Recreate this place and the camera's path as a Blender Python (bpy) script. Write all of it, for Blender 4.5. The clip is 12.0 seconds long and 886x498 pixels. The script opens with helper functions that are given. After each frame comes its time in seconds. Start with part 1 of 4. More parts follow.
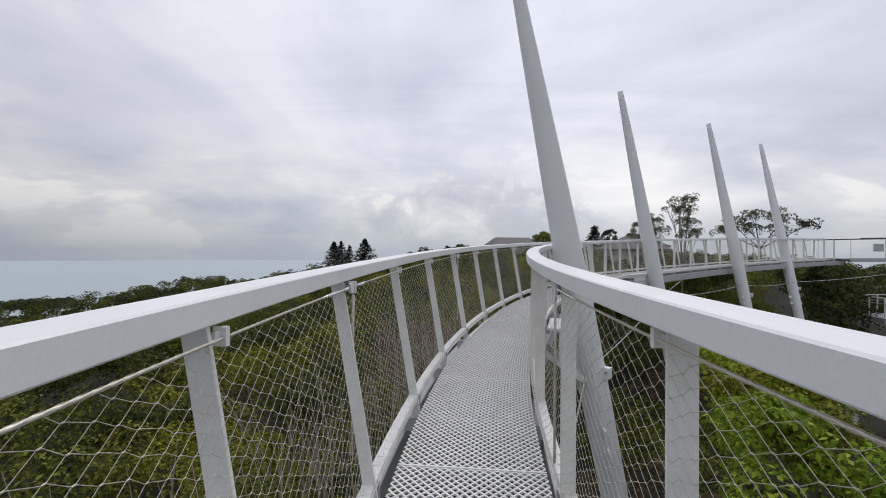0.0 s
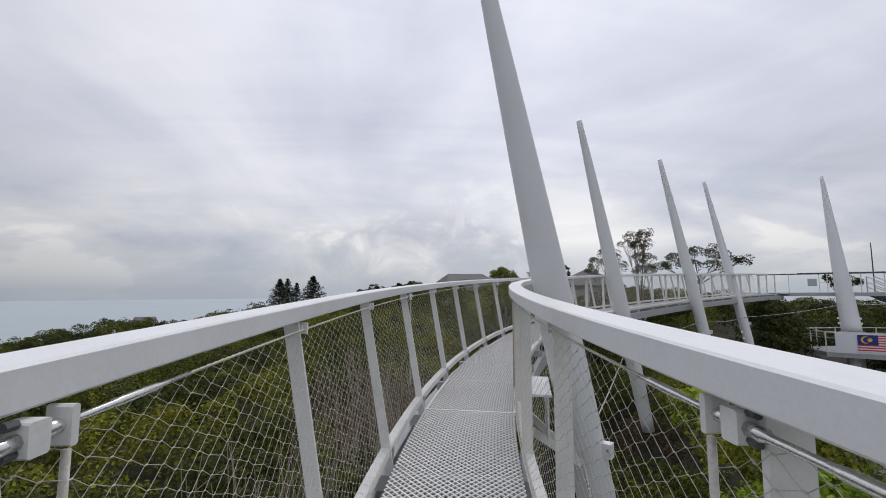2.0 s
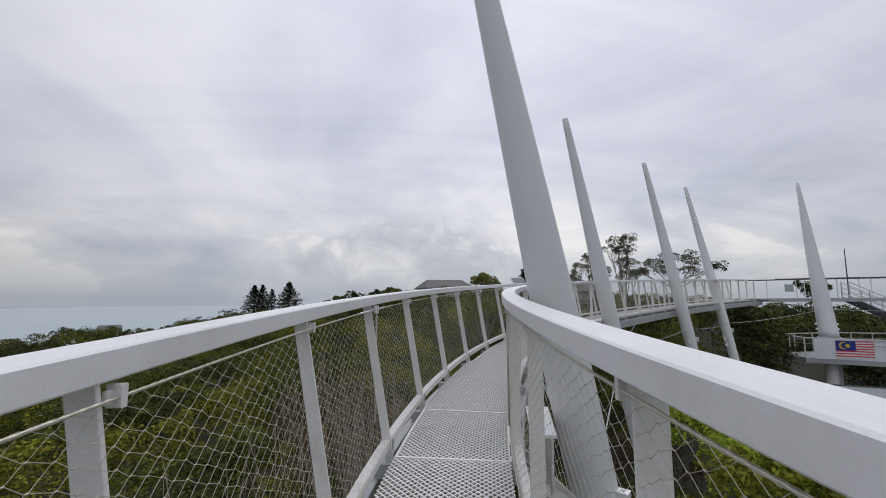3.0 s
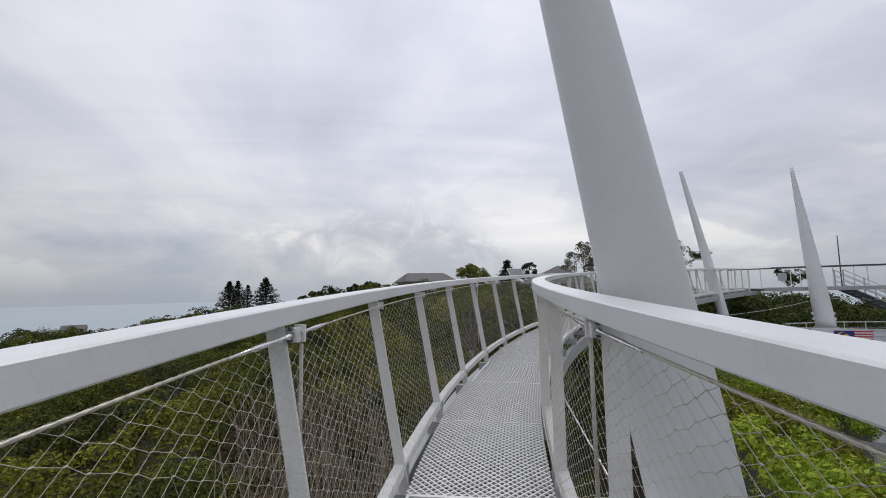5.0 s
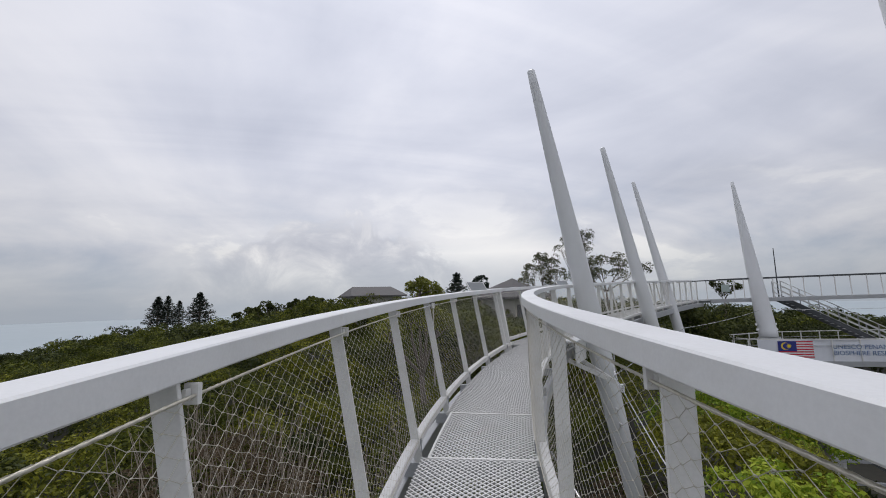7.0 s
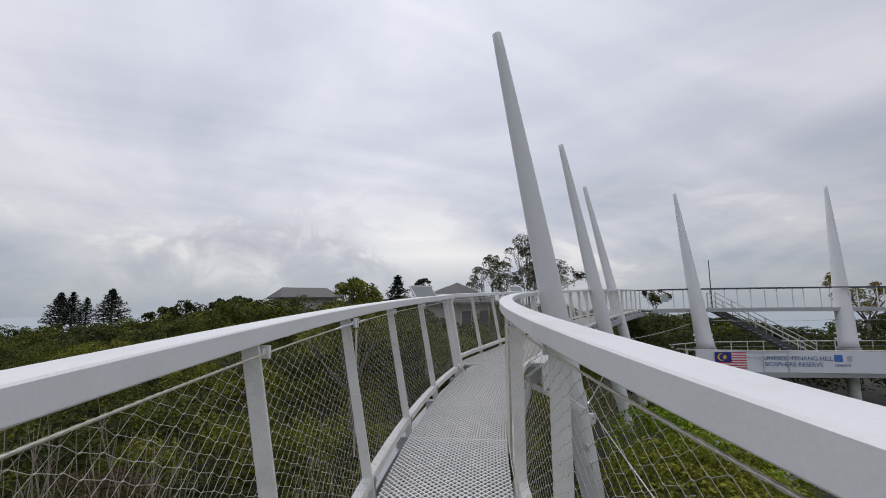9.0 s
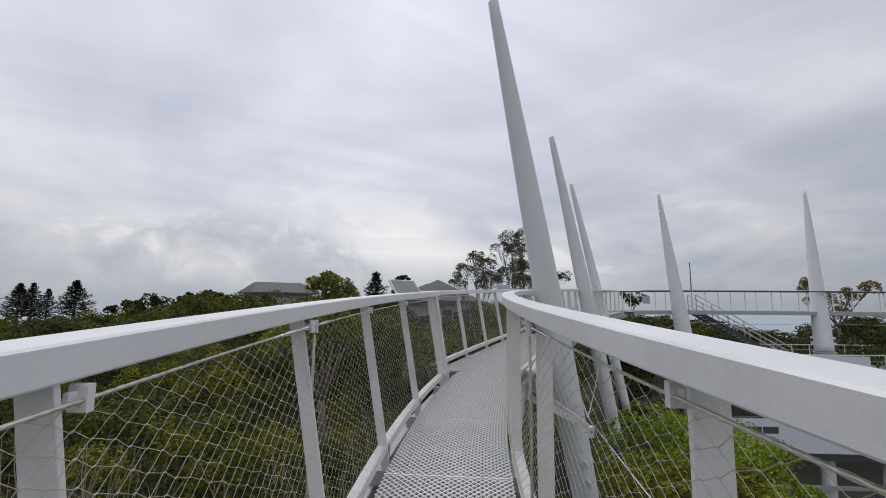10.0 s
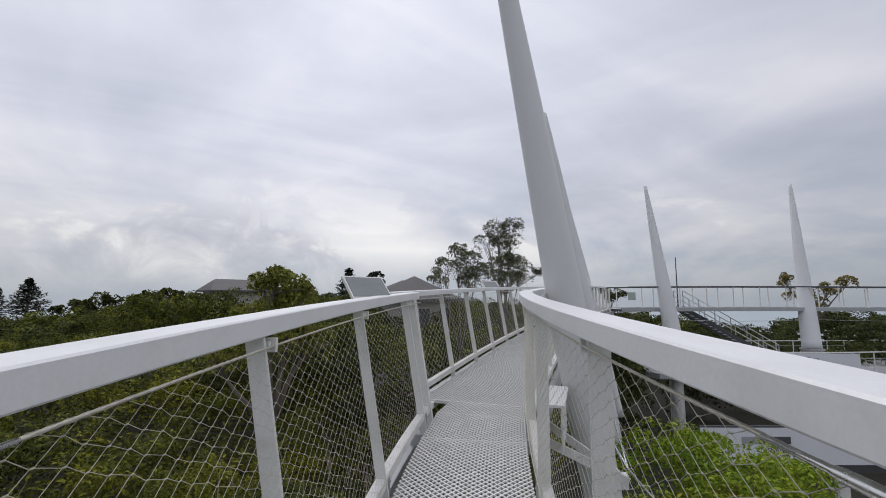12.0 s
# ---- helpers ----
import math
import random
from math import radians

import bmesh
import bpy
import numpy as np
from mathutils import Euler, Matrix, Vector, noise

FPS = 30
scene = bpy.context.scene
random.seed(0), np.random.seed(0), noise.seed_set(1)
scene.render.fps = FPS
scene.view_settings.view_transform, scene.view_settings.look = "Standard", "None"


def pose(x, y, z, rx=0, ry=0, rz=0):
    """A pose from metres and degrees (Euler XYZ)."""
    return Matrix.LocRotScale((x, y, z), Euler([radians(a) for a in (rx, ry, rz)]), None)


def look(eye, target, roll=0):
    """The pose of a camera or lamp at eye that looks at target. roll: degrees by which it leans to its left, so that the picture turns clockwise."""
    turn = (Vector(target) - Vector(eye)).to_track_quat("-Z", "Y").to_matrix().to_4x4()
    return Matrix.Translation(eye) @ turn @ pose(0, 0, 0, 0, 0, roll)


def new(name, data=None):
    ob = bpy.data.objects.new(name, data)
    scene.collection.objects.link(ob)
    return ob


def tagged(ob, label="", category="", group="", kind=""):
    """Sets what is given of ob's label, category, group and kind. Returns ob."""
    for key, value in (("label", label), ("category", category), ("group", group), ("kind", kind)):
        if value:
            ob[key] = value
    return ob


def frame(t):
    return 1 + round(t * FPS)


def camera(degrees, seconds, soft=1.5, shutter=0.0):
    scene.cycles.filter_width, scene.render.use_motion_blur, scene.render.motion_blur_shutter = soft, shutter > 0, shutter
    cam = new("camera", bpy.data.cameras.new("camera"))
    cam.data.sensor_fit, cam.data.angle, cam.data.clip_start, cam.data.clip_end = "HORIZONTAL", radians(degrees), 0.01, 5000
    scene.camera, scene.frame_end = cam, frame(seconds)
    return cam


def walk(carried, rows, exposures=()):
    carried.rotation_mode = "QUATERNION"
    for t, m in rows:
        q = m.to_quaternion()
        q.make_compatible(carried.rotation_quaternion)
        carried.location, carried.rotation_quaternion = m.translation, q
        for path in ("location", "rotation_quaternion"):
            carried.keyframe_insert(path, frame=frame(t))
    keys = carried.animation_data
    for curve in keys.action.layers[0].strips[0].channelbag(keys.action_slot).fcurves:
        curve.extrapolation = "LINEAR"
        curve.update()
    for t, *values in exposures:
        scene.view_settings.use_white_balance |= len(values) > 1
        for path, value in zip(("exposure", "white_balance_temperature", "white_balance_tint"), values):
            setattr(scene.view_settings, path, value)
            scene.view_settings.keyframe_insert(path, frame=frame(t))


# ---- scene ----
cam = camera(92.74, 12.0, soft=0.95)
PATH = [
    (0.0, pose(-0.003, 0.063, 0.002, 90.427, -0.420, -0.269)),
    (0.5, pose(0.000, 0.450, -0.016, 90.946, -0.041, -1.620)),
    (1.0, pose(-0.011, 0.873, -0.005, 92.025, 0.081, -2.821)),
    (1.5, pose(0.016, 1.376, 0.007, 93.718, 0.083, -4.828)),
    (2.0, pose(0.058, 1.858, 0.033, 95.438, -0.016, -6.782)),
    (2.5, pose(0.153, 2.408, 0.059, 96.341, 0.007, -8.822)),
    (3.0, pose(0.228, 2.976, 0.078, 96.242, 0.139, -9.627)),
    (5.0, pose(0.502, 5.227, 0.128, 95.319, 0.963, -12.316)),
    (5.5, pose(0.588, 5.714, 0.161, 95.317, 1.144, -13.453)),
    (6.0, pose(0.664, 6.198, 0.174, 95.661, 1.383, -15.075)),
    (6.5, pose(0.835, 6.714, 0.222, 96.322, 1.436, -16.954)),
    (7.0, pose(1.011, 7.252, 0.246, 96.922, 1.578, -19.252)),
    (9.0, pose(1.823, 9.331, 0.343, 97.231, 0.383, -27.267)),
    (9.5, pose(2.006, 9.835, 0.342, 97.060, -0.100, -28.901)),
    (10.0, pose(2.208, 10.303, 0.335, 96.980, -0.581, -30.203)),
    (10.5, pose(2.462, 10.756, 0.396, 96.868, -0.830, -31.067)),
    (11.0, pose(2.651, 11.236, 0.418, 96.770, -0.689, -31.608)),
    (11.5, pose(2.936, 11.694, 0.412, 96.642, -0.497, -32.233)),
    (12.0, pose(3.249, 12.224, 0.442, 96.497, -0.204, -33.495)),
]
walk(cam, PATH, [(0.0, 0.10), (1.5, 0.08), (2.5, -0.03), (3.0, -0.05), (5.0, 0.0), (6.0, 0.03), (7.0, -0.02), (9.0, -0.06), (11.0, -0.03), (12.0, 0.0)])


# ---- world and light ----
SUN_EL, SUN_AZ = radians(58), radians(18)   # azimuth clockwise from +y


def build_world():
    w = bpy.data.worlds.new("overcast_sky")
    scene.world = w
    w.use_nodes = True
    nt = w.node_tree
    nt.nodes.clear()
    N, L = nt.nodes.new, nt.links.new
    out, bg = N("ShaderNodeOutputWorld"), N("ShaderNodeBackground")
    sky = N("ShaderNodeTexSky")
    sky.sky_type, sky.sun_disc = "NISHITA", False
    sky.sun_elevation, sky.sun_rotation = SUN_EL, SUN_AZ
    dim = N("ShaderNodeVectorMath")
    dim.operation = "SCALE"
    dim.inputs["Scale"].default_value = 0.075
    L(sky.outputs[0], dim.inputs[0])
    co = N("ShaderNodeTexCoord")
    sep = N("ShaderNodeSeparateXYZ")
    L(co.outputs["Generated"], sep.inputs[0])

    def math_node(op, a, b=None, clamp=False):
        m = N("ShaderNodeMath")
        m.operation, m.use_clamp = op, clamp
        for i, v in enumerate((a, b)):
            if v is None:
                continue
            if isinstance(v, (int, float)):
                m.inputs[i].default_value = v
            else:
                L(v, m.inputs[i])
        return m.outputs[0]

    def ramp(src, stops):
        r = N("ShaderNodeValToRGB")
        els = r.color_ramp.elements
        while len(els) < len(stops):
            els.new(0.5)
        for e, (p, c) in zip(els, stops):
            e.position, e.color = p, (*c, 1)
        L(src, r.inputs[0])
        return r.outputs[0]

    def mix(fac, a, b):
        m = N("ShaderNodeMix")
        m.data_type = "RGBA"
        if isinstance(fac, (int, float)):
            m.inputs[0].default_value = fac
        else:
            L(fac, m.inputs[0])
        for sock, v in ((m.inputs[6], a), (m.inputs[7], b)):
            if isinstance(v, tuple):
                sock.default_value = (*v, 1)
            else:
                L(v, sock)
        return m.outputs[2]

    # flat cloud layers: the way is laid onto a plane overhead
    zc = math_node("ADD", math_node("MAXIMUM", sep.outputs[2], 0.0), 0.13)
    px, py = math_node("DIVIDE", sep.outputs[0], zc), math_node("DIVIDE", sep.outputs[1], zc)
    flat = N("ShaderNodeCombineXYZ")
    L(px, flat.inputs[0]), L(py, flat.inputs[1])

    def clouds(src, scale, detail, rough, stretch, turn, distort):
        mp = N("ShaderNodeMapping")
        mp.inputs["Scale"].default_value = stretch
        mp.inputs["Rotation"].default_value = (0, 0, radians(turn))
        L(src, mp.inputs[0])
        n = N("ShaderNodeTexNoise")
        n.inputs["Scale"].default_value, n.inputs["Detail"].default_value = scale, detail
        n.inputs["Roughness"].default_value, n.inputs["Distortion"].default_value = rough, distort
        L(mp.outputs[0], n.inputs["Vector"])
        return n.outputs[0]

    sheet = clouds(flat.outputs[0], 0.75, 7, 0.52, (1.0, 0.55, 1.0), 25, 0.5)
    wisps = clouds(flat.outputs[0], 0.6, 6, 0.5, (0.45, 1.7, 1.0), -35, 0.9)
    high = ramp(math_node("ADD", math_node("MULTIPLY", sheet, 0.6), math_node("MULTIPLY", wisps, 0.4)),
                [(0.33, (0.44, 0.465, 0.56)), (0.47, (0.625, 0.64, 0.725)), (0.60, (0.83, 0.825, 0.875))])
    # heaped clouds low over the horizon
    heap = clouds(co.outputs["Generated"], 3.0, 9, 0.56, (1.0, 1.0, 2.3), 20, 0.3)
    heap_col = ramp(heap, [(0.38, (0.41, 0.455, 0.55)), (0.49, (0.61, 0.615, 0.665)), (0.56, (0.72, 0.715, 0.74)), (0.60, (0.93, 0.905, 0.88))])
    low = ramp(sep.outputs[2], [(0.0, (1, 1, 1)), (0.10, (0.85, 0.85, 0.85)), (0.30, (0, 0, 0))])
    lowfac = math_node("MULTIPLY", low, 0.9)
    col = mix(lowfac, high, heap_col)
    az = math_node("ARCTAN2", sep.outputs[0], sep.outputs[1])
    lumps = clouds(co.outputs["Generated"], 7.0, 8, 0.60, (1.0, 1.0, 1.25), 10, 0.5)
    off_mid = math_node("DIVIDE", math_node("SUBTRACT", az, radians(5)), radians(15))
    height = math_node("SUBTRACT", 0.19, math_node("MULTIPLY", math_node("MULTIPLY", off_mid, off_mid), 0.09))
    edge = math_node("ADD", math_node("SUBTRACT", height, sep.outputs[2]), math_node("MULTIPLY", math_node("SUBTRACT", lumps, 0.5), 0.26))
    bank = math_node("MULTIPLY", edge, 38.0, True)
    glow_mid = math_node("DIVIDE", math_node("SUBTRACT", az, radians(25)), radians(15))
    glow = math_node("SUBTRACT", 1.0, math_node("ADD", math_node("MULTIPLY", glow_mid, glow_mid), math_node("ABSOLUTE", math_node("MULTIPLY", math_node("SUBTRACT", sep.outputs[2], 0.11), 9.0))), True)
    col = mix(math_node("MULTIPLY", glow, 0.80), col, (0.99, 0.965, 0.95))
    col = mix(math_node("MULTIPLY", bank, 0.85), col, ramp(lumps, [(0.36, (0.44, 0.45, 0.52)), (0.50, (0.56, 0.565, 0.62)), (0.60, (0.72, 0.71, 0.74)), (0.68, (0.90, 0.88, 0.88))]))
    haze = ramp(sep.outputs[2], [(0.0, (1, 1, 1)), (0.035, (0.6, 0.6, 0.6)), (0.11, (0, 0, 0))])
    col = mix(math_node("MULTIPLY", haze, 0.85), col, (0.42, 0.475, 0.555))
    # an overcast sky is brighter towards the zenith
    up = math_node("MULTIPLY", math_node("MAXIMUM", sep.outputs[2], 0.0), 0.55)
    gain = N("ShaderNodeVectorMath")
    gain.operation = "SCALE"
    # the veil is thinnest, and the sky brightest, on the side of the hidden sun
    flat_len = math_node("SQRT", math_node("ADD", math_node("MULTIPLY", sep.outputs[0], sep.outputs[0]), math_node("ADD", math_node("MULTIPLY", sep.outputs[1], sep.outputs[1]), 0.02)))
    toward = math_node("DIVIDE", math_node("ADD", math_node("MULTIPLY", sep.outputs[0], math.sin(SUN_AZ)), math_node("MULTIPLY", sep.outputs[1], math.cos(SUN_AZ))), flat_len)
    side = math_node("MAXIMUM", math_node("MULTIPLY", math_node("SUBTRACT", toward, 1.0), 0.50), -0.24)
    L(col, gain.inputs[0]), L(math_node("ADD", math_node("ADD", up, 0.99), side), gain.inputs["Scale"])
    col = mix(0.9, dim.outputs[0], gain.outputs[0])
    L(col, bg.inputs[0])
    bg.inputs[1].default_value = 1.0
    L(bg.outputs[0], out.inputs[0])


build_world()
lamp = bpy.data.lights.new("sun", "SUN")
lamp.energy, lamp.angle, lamp.color = 1.0, radians(25), (1.0, 0.97, 0.93)
sun = new("sun", lamp)
sun.matrix_world = look((math.sin(SUN_AZ) * math.cos(SUN_EL) * 50, math.cos(SUN_AZ) * math.cos(SUN_EL) * 50,
                         math.sin(SUN_EL) * 50), (0, 0, 0))


# ---- materials ----
def material(name, base, rough=0.5, metal=0.0, var=0.12, scale=6.0, fine=60.0, bump=0.1, dirt=None, dirt_amount=0.0,
             per_piece=0.0, island=0.0, spec=0.5):
    """A procedural surface: two scales of colour variation, bump, and stains of a second colour."""
    m = bpy.data.materials.new(name)
    m.use_nodes = True
    nt = m.node_tree
    N, L = nt.nodes.new, nt.links.new
    b = nt.nodes["Principled BSDF"]
    b.inputs["Roughness"].default_value, b.inputs["Metallic"].default_value = rough, metal
    b.inputs["Specular IOR Level"].default_value = spec
    co = N("ShaderNodeTexCoord")
    n1, n2 = N("ShaderNodeTexNoise"), N("ShaderNodeTexNoise")
    for n, s, d in ((n1, scale, 4), (n2, fine, 3)):
        n.inputs["Scale"].default_value, n.inputs["Detail"].default_value = s, d
        L(co.outputs["Object"], n.inputs["Vector"])
    mixn = N("ShaderNodeMath")
    mixn.operation = "ADD"
    L(n1.outputs[0], mixn.inputs[0]), L(n2.outputs[0], mixn.inputs[1])
    value = mixn.outputs[0]
    for amount, kind, outname in ((per_piece, "ShaderNodeObjectInfo", "Random"), (island, "ShaderNodeNewGeometry", "Random Per Island")):
        if amount:
            src = N(kind)
            ma = N("ShaderNodeMath")
            ma.operation = "MULTIPLY_ADD"
            L(src.outputs[outname], ma.inputs[0])
            ma.inputs[1].default_value = amount
            L(value, ma.inputs[2])
            value = ma.outputs[0]
    r = N("ShaderNodeMapRange")
    r.inputs[1].default_value, r.inputs[2].default_value = 0.6, 1.4 + per_piece + island
    r.inputs[3].default_value, r.inputs[4].default_value = 1 - var, 1 + var
    L(value, r.inputs[0])
    sc = N("ShaderNodeVectorMath")
    sc.operation = "SCALE"
    sc.inputs[0].default_value = base
    L(r.outputs[0], sc.inputs["Scale"])
    col = sc.outputs[0]
    if dirt:
        n3 = N("ShaderNodeTexNoise")
        n3.inputs["Scale"].default_value, n3.inputs["Detail"].default_value = scale * 0.6, 8
        n3.inputs["Roughness"].default_value = 0.7
        L(co.outputs["Object"], n3.inputs["Vector"])
        cr = N("ShaderNodeMapRange")
        cr.inputs[1].default_value, cr.inputs[2].default_value, cr.inputs[4].default_value = 0.5, 0.72, dirt_amount
        L(n3.outputs[0], cr.inputs[0])
        mx = N("ShaderNodeMix")
        mx.data_type = "RGBA"
        L(cr.outputs[0], mx.inputs[0]), L(col, mx.inputs[6])
        mx.inputs[7].default_value = (*dirt, 1)
        col = mx.outputs[2]
    L(col, b.inputs["Base Color"])
    rr = N("ShaderNodeMapRange")
    rr.inputs[3].default_value, rr.inputs[4].default_value = max(0.02, rough - 0.1), min(1, rough + 0.1)
    L(n1.outputs[0], rr.inputs[0]), L(rr.outputs[0], b.inputs["Roughness"])
    if bump:
        bp = N("ShaderNodeBump")
        bp.inputs["Strength"].default_value, bp.inputs["Distance"].default_value = bump, 0.01
        L(n2.outputs[0], bp.inputs["Height"]), L(bp.outputs[0], b.inputs["Normal"])
    return m


WHITE = material("white_paint", (0.75, 0.755, 0.76), 0.38, var=0.05, scale=2.5, fine=90, bump=0.03, dirt=(0.48, 0.47, 0.43), dirt_amount=0.30)
POSTW = material("white_post_paint", (0.72, 0.715, 0.695), 0.45, var=0.07, scale=5, fine=90, bump=0.05, dirt=(0.40, 0.39, 0.34), dirt_amount=0.45)
MASTW = material("mast_paint", (0.655, 0.665, 0.67), 0.42, var=0.04, scale=0.8, fine=40, bump=0.02, dirt=(0.47, 0.47, 0.45), dirt_amount=0.25)
GALV = material("galvanised_steel", (0.68, 0.675, 0.66), 0.5, 0.08, var=0.14, scale=9, fine=120, bump=0.08, per_piece=0.15)
WIRE = material("stainless_wire", (0.56, 0.53, 0.45), 0.36, 0.55, var=0.15, scale=12, fine=150, bump=0.0)
STEEL = material("stainless_fitting", (0.68, 0.68, 0.67), 0.25, 0.9, var=0.1, scale=14, fine=120, bump=0.03)
RUST = material("rust_stained_steel", (0.52, 0.49, 0.45), 0.6, 0.3, var=0.25, scale=14, fine=90, bump=0.1, dirt=(0.24, 0.12, 0.06), dirt_amount=0.8)
DARK = material("dark_steel", (0.09, 0.095, 0.10), 0.55, 0.3, var=0.15, scale=4, fine=60)
GREYS = material("grey_steel", (0.40, 0.41, 0.42), 0.5, 0.2, var=0.1, scale=3, fine=60)
CONC = material("concrete", (0.36, 0.355, 0.34), 0.85, var=0.15, scale=1.2, fine=30, bump=0.2, dirt=(0.16, 0.16, 0.14), dirt_amount=0.6)
ROOF = material("roof_tiles", (0.11, 0.105, 0.105), 0.8, var=0.2, scale=2, fine=20, bump=0.2)
PLASTER = material("cream_plaster", (0.42, 0.41, 0.37), 0.8, var=0.08, scale=1.5, fine=30, bump=0.05)
SOIL = material("forest_floor", (0.022, 0.020, 0.012), 0.95, var=0.4, scale=0.35, fine=4, bump=0.5, dirt=(0.030, 0.034, 0.012), dirt_amount=0.9)
BARK = material("bark", (0.17, 0.145, 0.12), 0.9, var=0.25, scale=5, fine=40, bump=0.4)
STEM = material("dry_stems", (0.30, 0.255, 0.20), 0.9, var=0.25, scale=8, fine=50, bump=0.1, island=0.5)
PANELM = material("sign_face", (0.40, 0.47, 0.44), 0.25, var=0.06, scale=6, fine=60, bump=0.0)
BANNER = material("banner_cloth", (0.74, 0.76, 0.80), 0.7, var=0.05, scale=1.5, fine=60, bump=0.05)


def leaf_material(name, base, tip, var=0.5):
    m = bpy.data.materials.new(name)
    m.use_nodes = True
    nt = m.node_tree
    N, L = nt.nodes.new, nt.links.new
    b = nt.nodes["Principled BSDF"]
    geo = N("ShaderNodeNewGeometry")
    co = N("ShaderNodeTexCoord")
    n = N("ShaderNodeTexNoise")
    n.inputs["Scale"].default_value, n.inputs["Detail"].default_value = 0.22, 4
    L(co.outputs["Object"], n.inputs["Vector"])
    add = N("ShaderNodeMath")
    add.operation = "MULTIPLY_ADD"
    L(geo.outputs["Random Per Island"], add.inputs[0])
    add.inputs[1].default_value = var
    L(n.outputs[0], add.inputs[2])
    r = N("ShaderNodeValToRGB")
    els = r.color_ramp.elements
    els[0].position, els[0].color = 0.35, (*(c * 0.55 for c in base), 1)
    els[1].position, els[1].color = 0.70, (*base, 1)
    e = els.new(1.0)
    e.color = (*tip, 1)
    L(add.outputs[0], r.inputs[0])
    L(r.outputs[0], b.inputs["Base Color"])
    b.inputs["Roughness"].default_value = 0.62
    b.inputs["Specular IOR Level"].default_value = 0.15
    tr = N("ShaderNodeBsdfTranslucent")
    L(r.outputs[0], tr.inputs[0])
    ms = N("ShaderNodeMixShader")
    ms.inputs[0].default_value = 0.3
    L(b.outputs[0], ms.inputs[1]), L(tr.outputs[0], ms.inputs[2])
    L(ms.outputs[0], nt.nodes["Material Output"].inputs[0])
    return m


LEAF = leaf_material("canopy_leaves", (0.066, 0.082, 0.013), (0.19, 0.205, 0.03))
# dark foliage; its colour also stands in for shade in some plantings
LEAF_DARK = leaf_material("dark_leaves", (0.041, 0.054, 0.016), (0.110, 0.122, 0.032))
LEAF_BRIGHT = leaf_material("bright_leaves", (0.17, 0.265, 0.02), (0.41, 0.47, 0.05))
LEAF_OLIVE = leaf_material("olive_leaves", (0.118, 0.126, 0.015), (0.31, 0.31, 0.036))
LEAF_BROWN = leaf_material("dry_leaves", (0.105, 0.078, 0.046), (0.20, 0.15, 0.09))
LEAF_GREY = leaf_material("feathery_leaves", (0.10, 0.11, 0.065), (0.24, 0.24, 0.145))
LEAF_YELLOW = leaf_material("yellow_green_leaves", (0.17, 0.185, 0.035), (0.38, 0.38, 0.09))
# needles greyed and lightened: distance haze is put into their colour
NEEDLE = leaf_material("haze_toned_needles", (0.042, 0.058, 0.045), (0.08, 0.10, 0.07))


# ---- mesh helpers ----
def mesh_from(name, verts, faces, mat, smooth=False):
    me = bpy.data.meshes.new(name)
    me.from_pydata([tuple(v) for v in verts], [], faces)
    me.materials.append(mat)
    if smooth:
        me.polygons.foreach_set("use_smooth", [True] * len(me.polygons))
    me.update()
    return me


def quads_mesh(name, co, mat):
    """co: array (n, 4, 3) of loose quads."""
    n = len(co)
    me = bpy.data.meshes.new(name)
    me.vertices.add(n * 4)
    me.vertices.foreach_set("co", np.ascontiguousarray(co, dtype=np.float32).ravel())
    me.loops.add(n * 4)
    me.loops.foreach_set("vertex_index", np.arange(n * 4, dtype=np.int32))
    me.polygons.add(n)
    me.polygons.foreach_set("loop_start", np.arange(0, n * 4, 4, dtype=np.int32))
    me.materials.append(mat)
    me.update(calc_edges=True)
    return me


def indexed_mesh(name, co, quads, mat, smooth=False):
    n = len(quads)
    me = bpy.data.meshes.new(name)
    me.vertices.add(len(co))
    me.vertices.foreach_set("co", np.ascontiguousarray(co, dtype=np.float32).ravel())
    me.loops.add(n * 4)
    me.loops.foreach_set("vertex_index", np.ascontiguousarray(quads, dtype=np.int32).ravel())
    me.polygons.add(n)
    me.polygons.foreach_set("loop_start", np.arange(0, n * 4, 4, dtype=np.int32))
    if smooth:
        me.polygons.foreach_set("use_smooth", np.ones(n, dtype=bool))
    me.materials.append(mat)
    me.update(calc_edges=True)
    return me


def child(name, me, parent, label=""):
    ob = new(name, me)
    ob.parent = parent
    if label:
        tagged(ob, label)
    return ob


def empty(name, at=(0, 0, 0)):
    ob = new(name)
    ob.location = at
    ob.empty_display_size = 0.2
    return ob


def put_under(name, me, parent, label=""):
    """A part whose mesh is in world coordinates, under a thing that stands elsewhere."""
    ob = child(name, me, parent, label)
    m = parent.matrix_basis.copy()
    if parent.parent:
        m = parent.parent.matrix_basis @ parent.matrix_parent_inverse @ m
    ob.matrix_parent_inverse = m.inverted()
    return ob


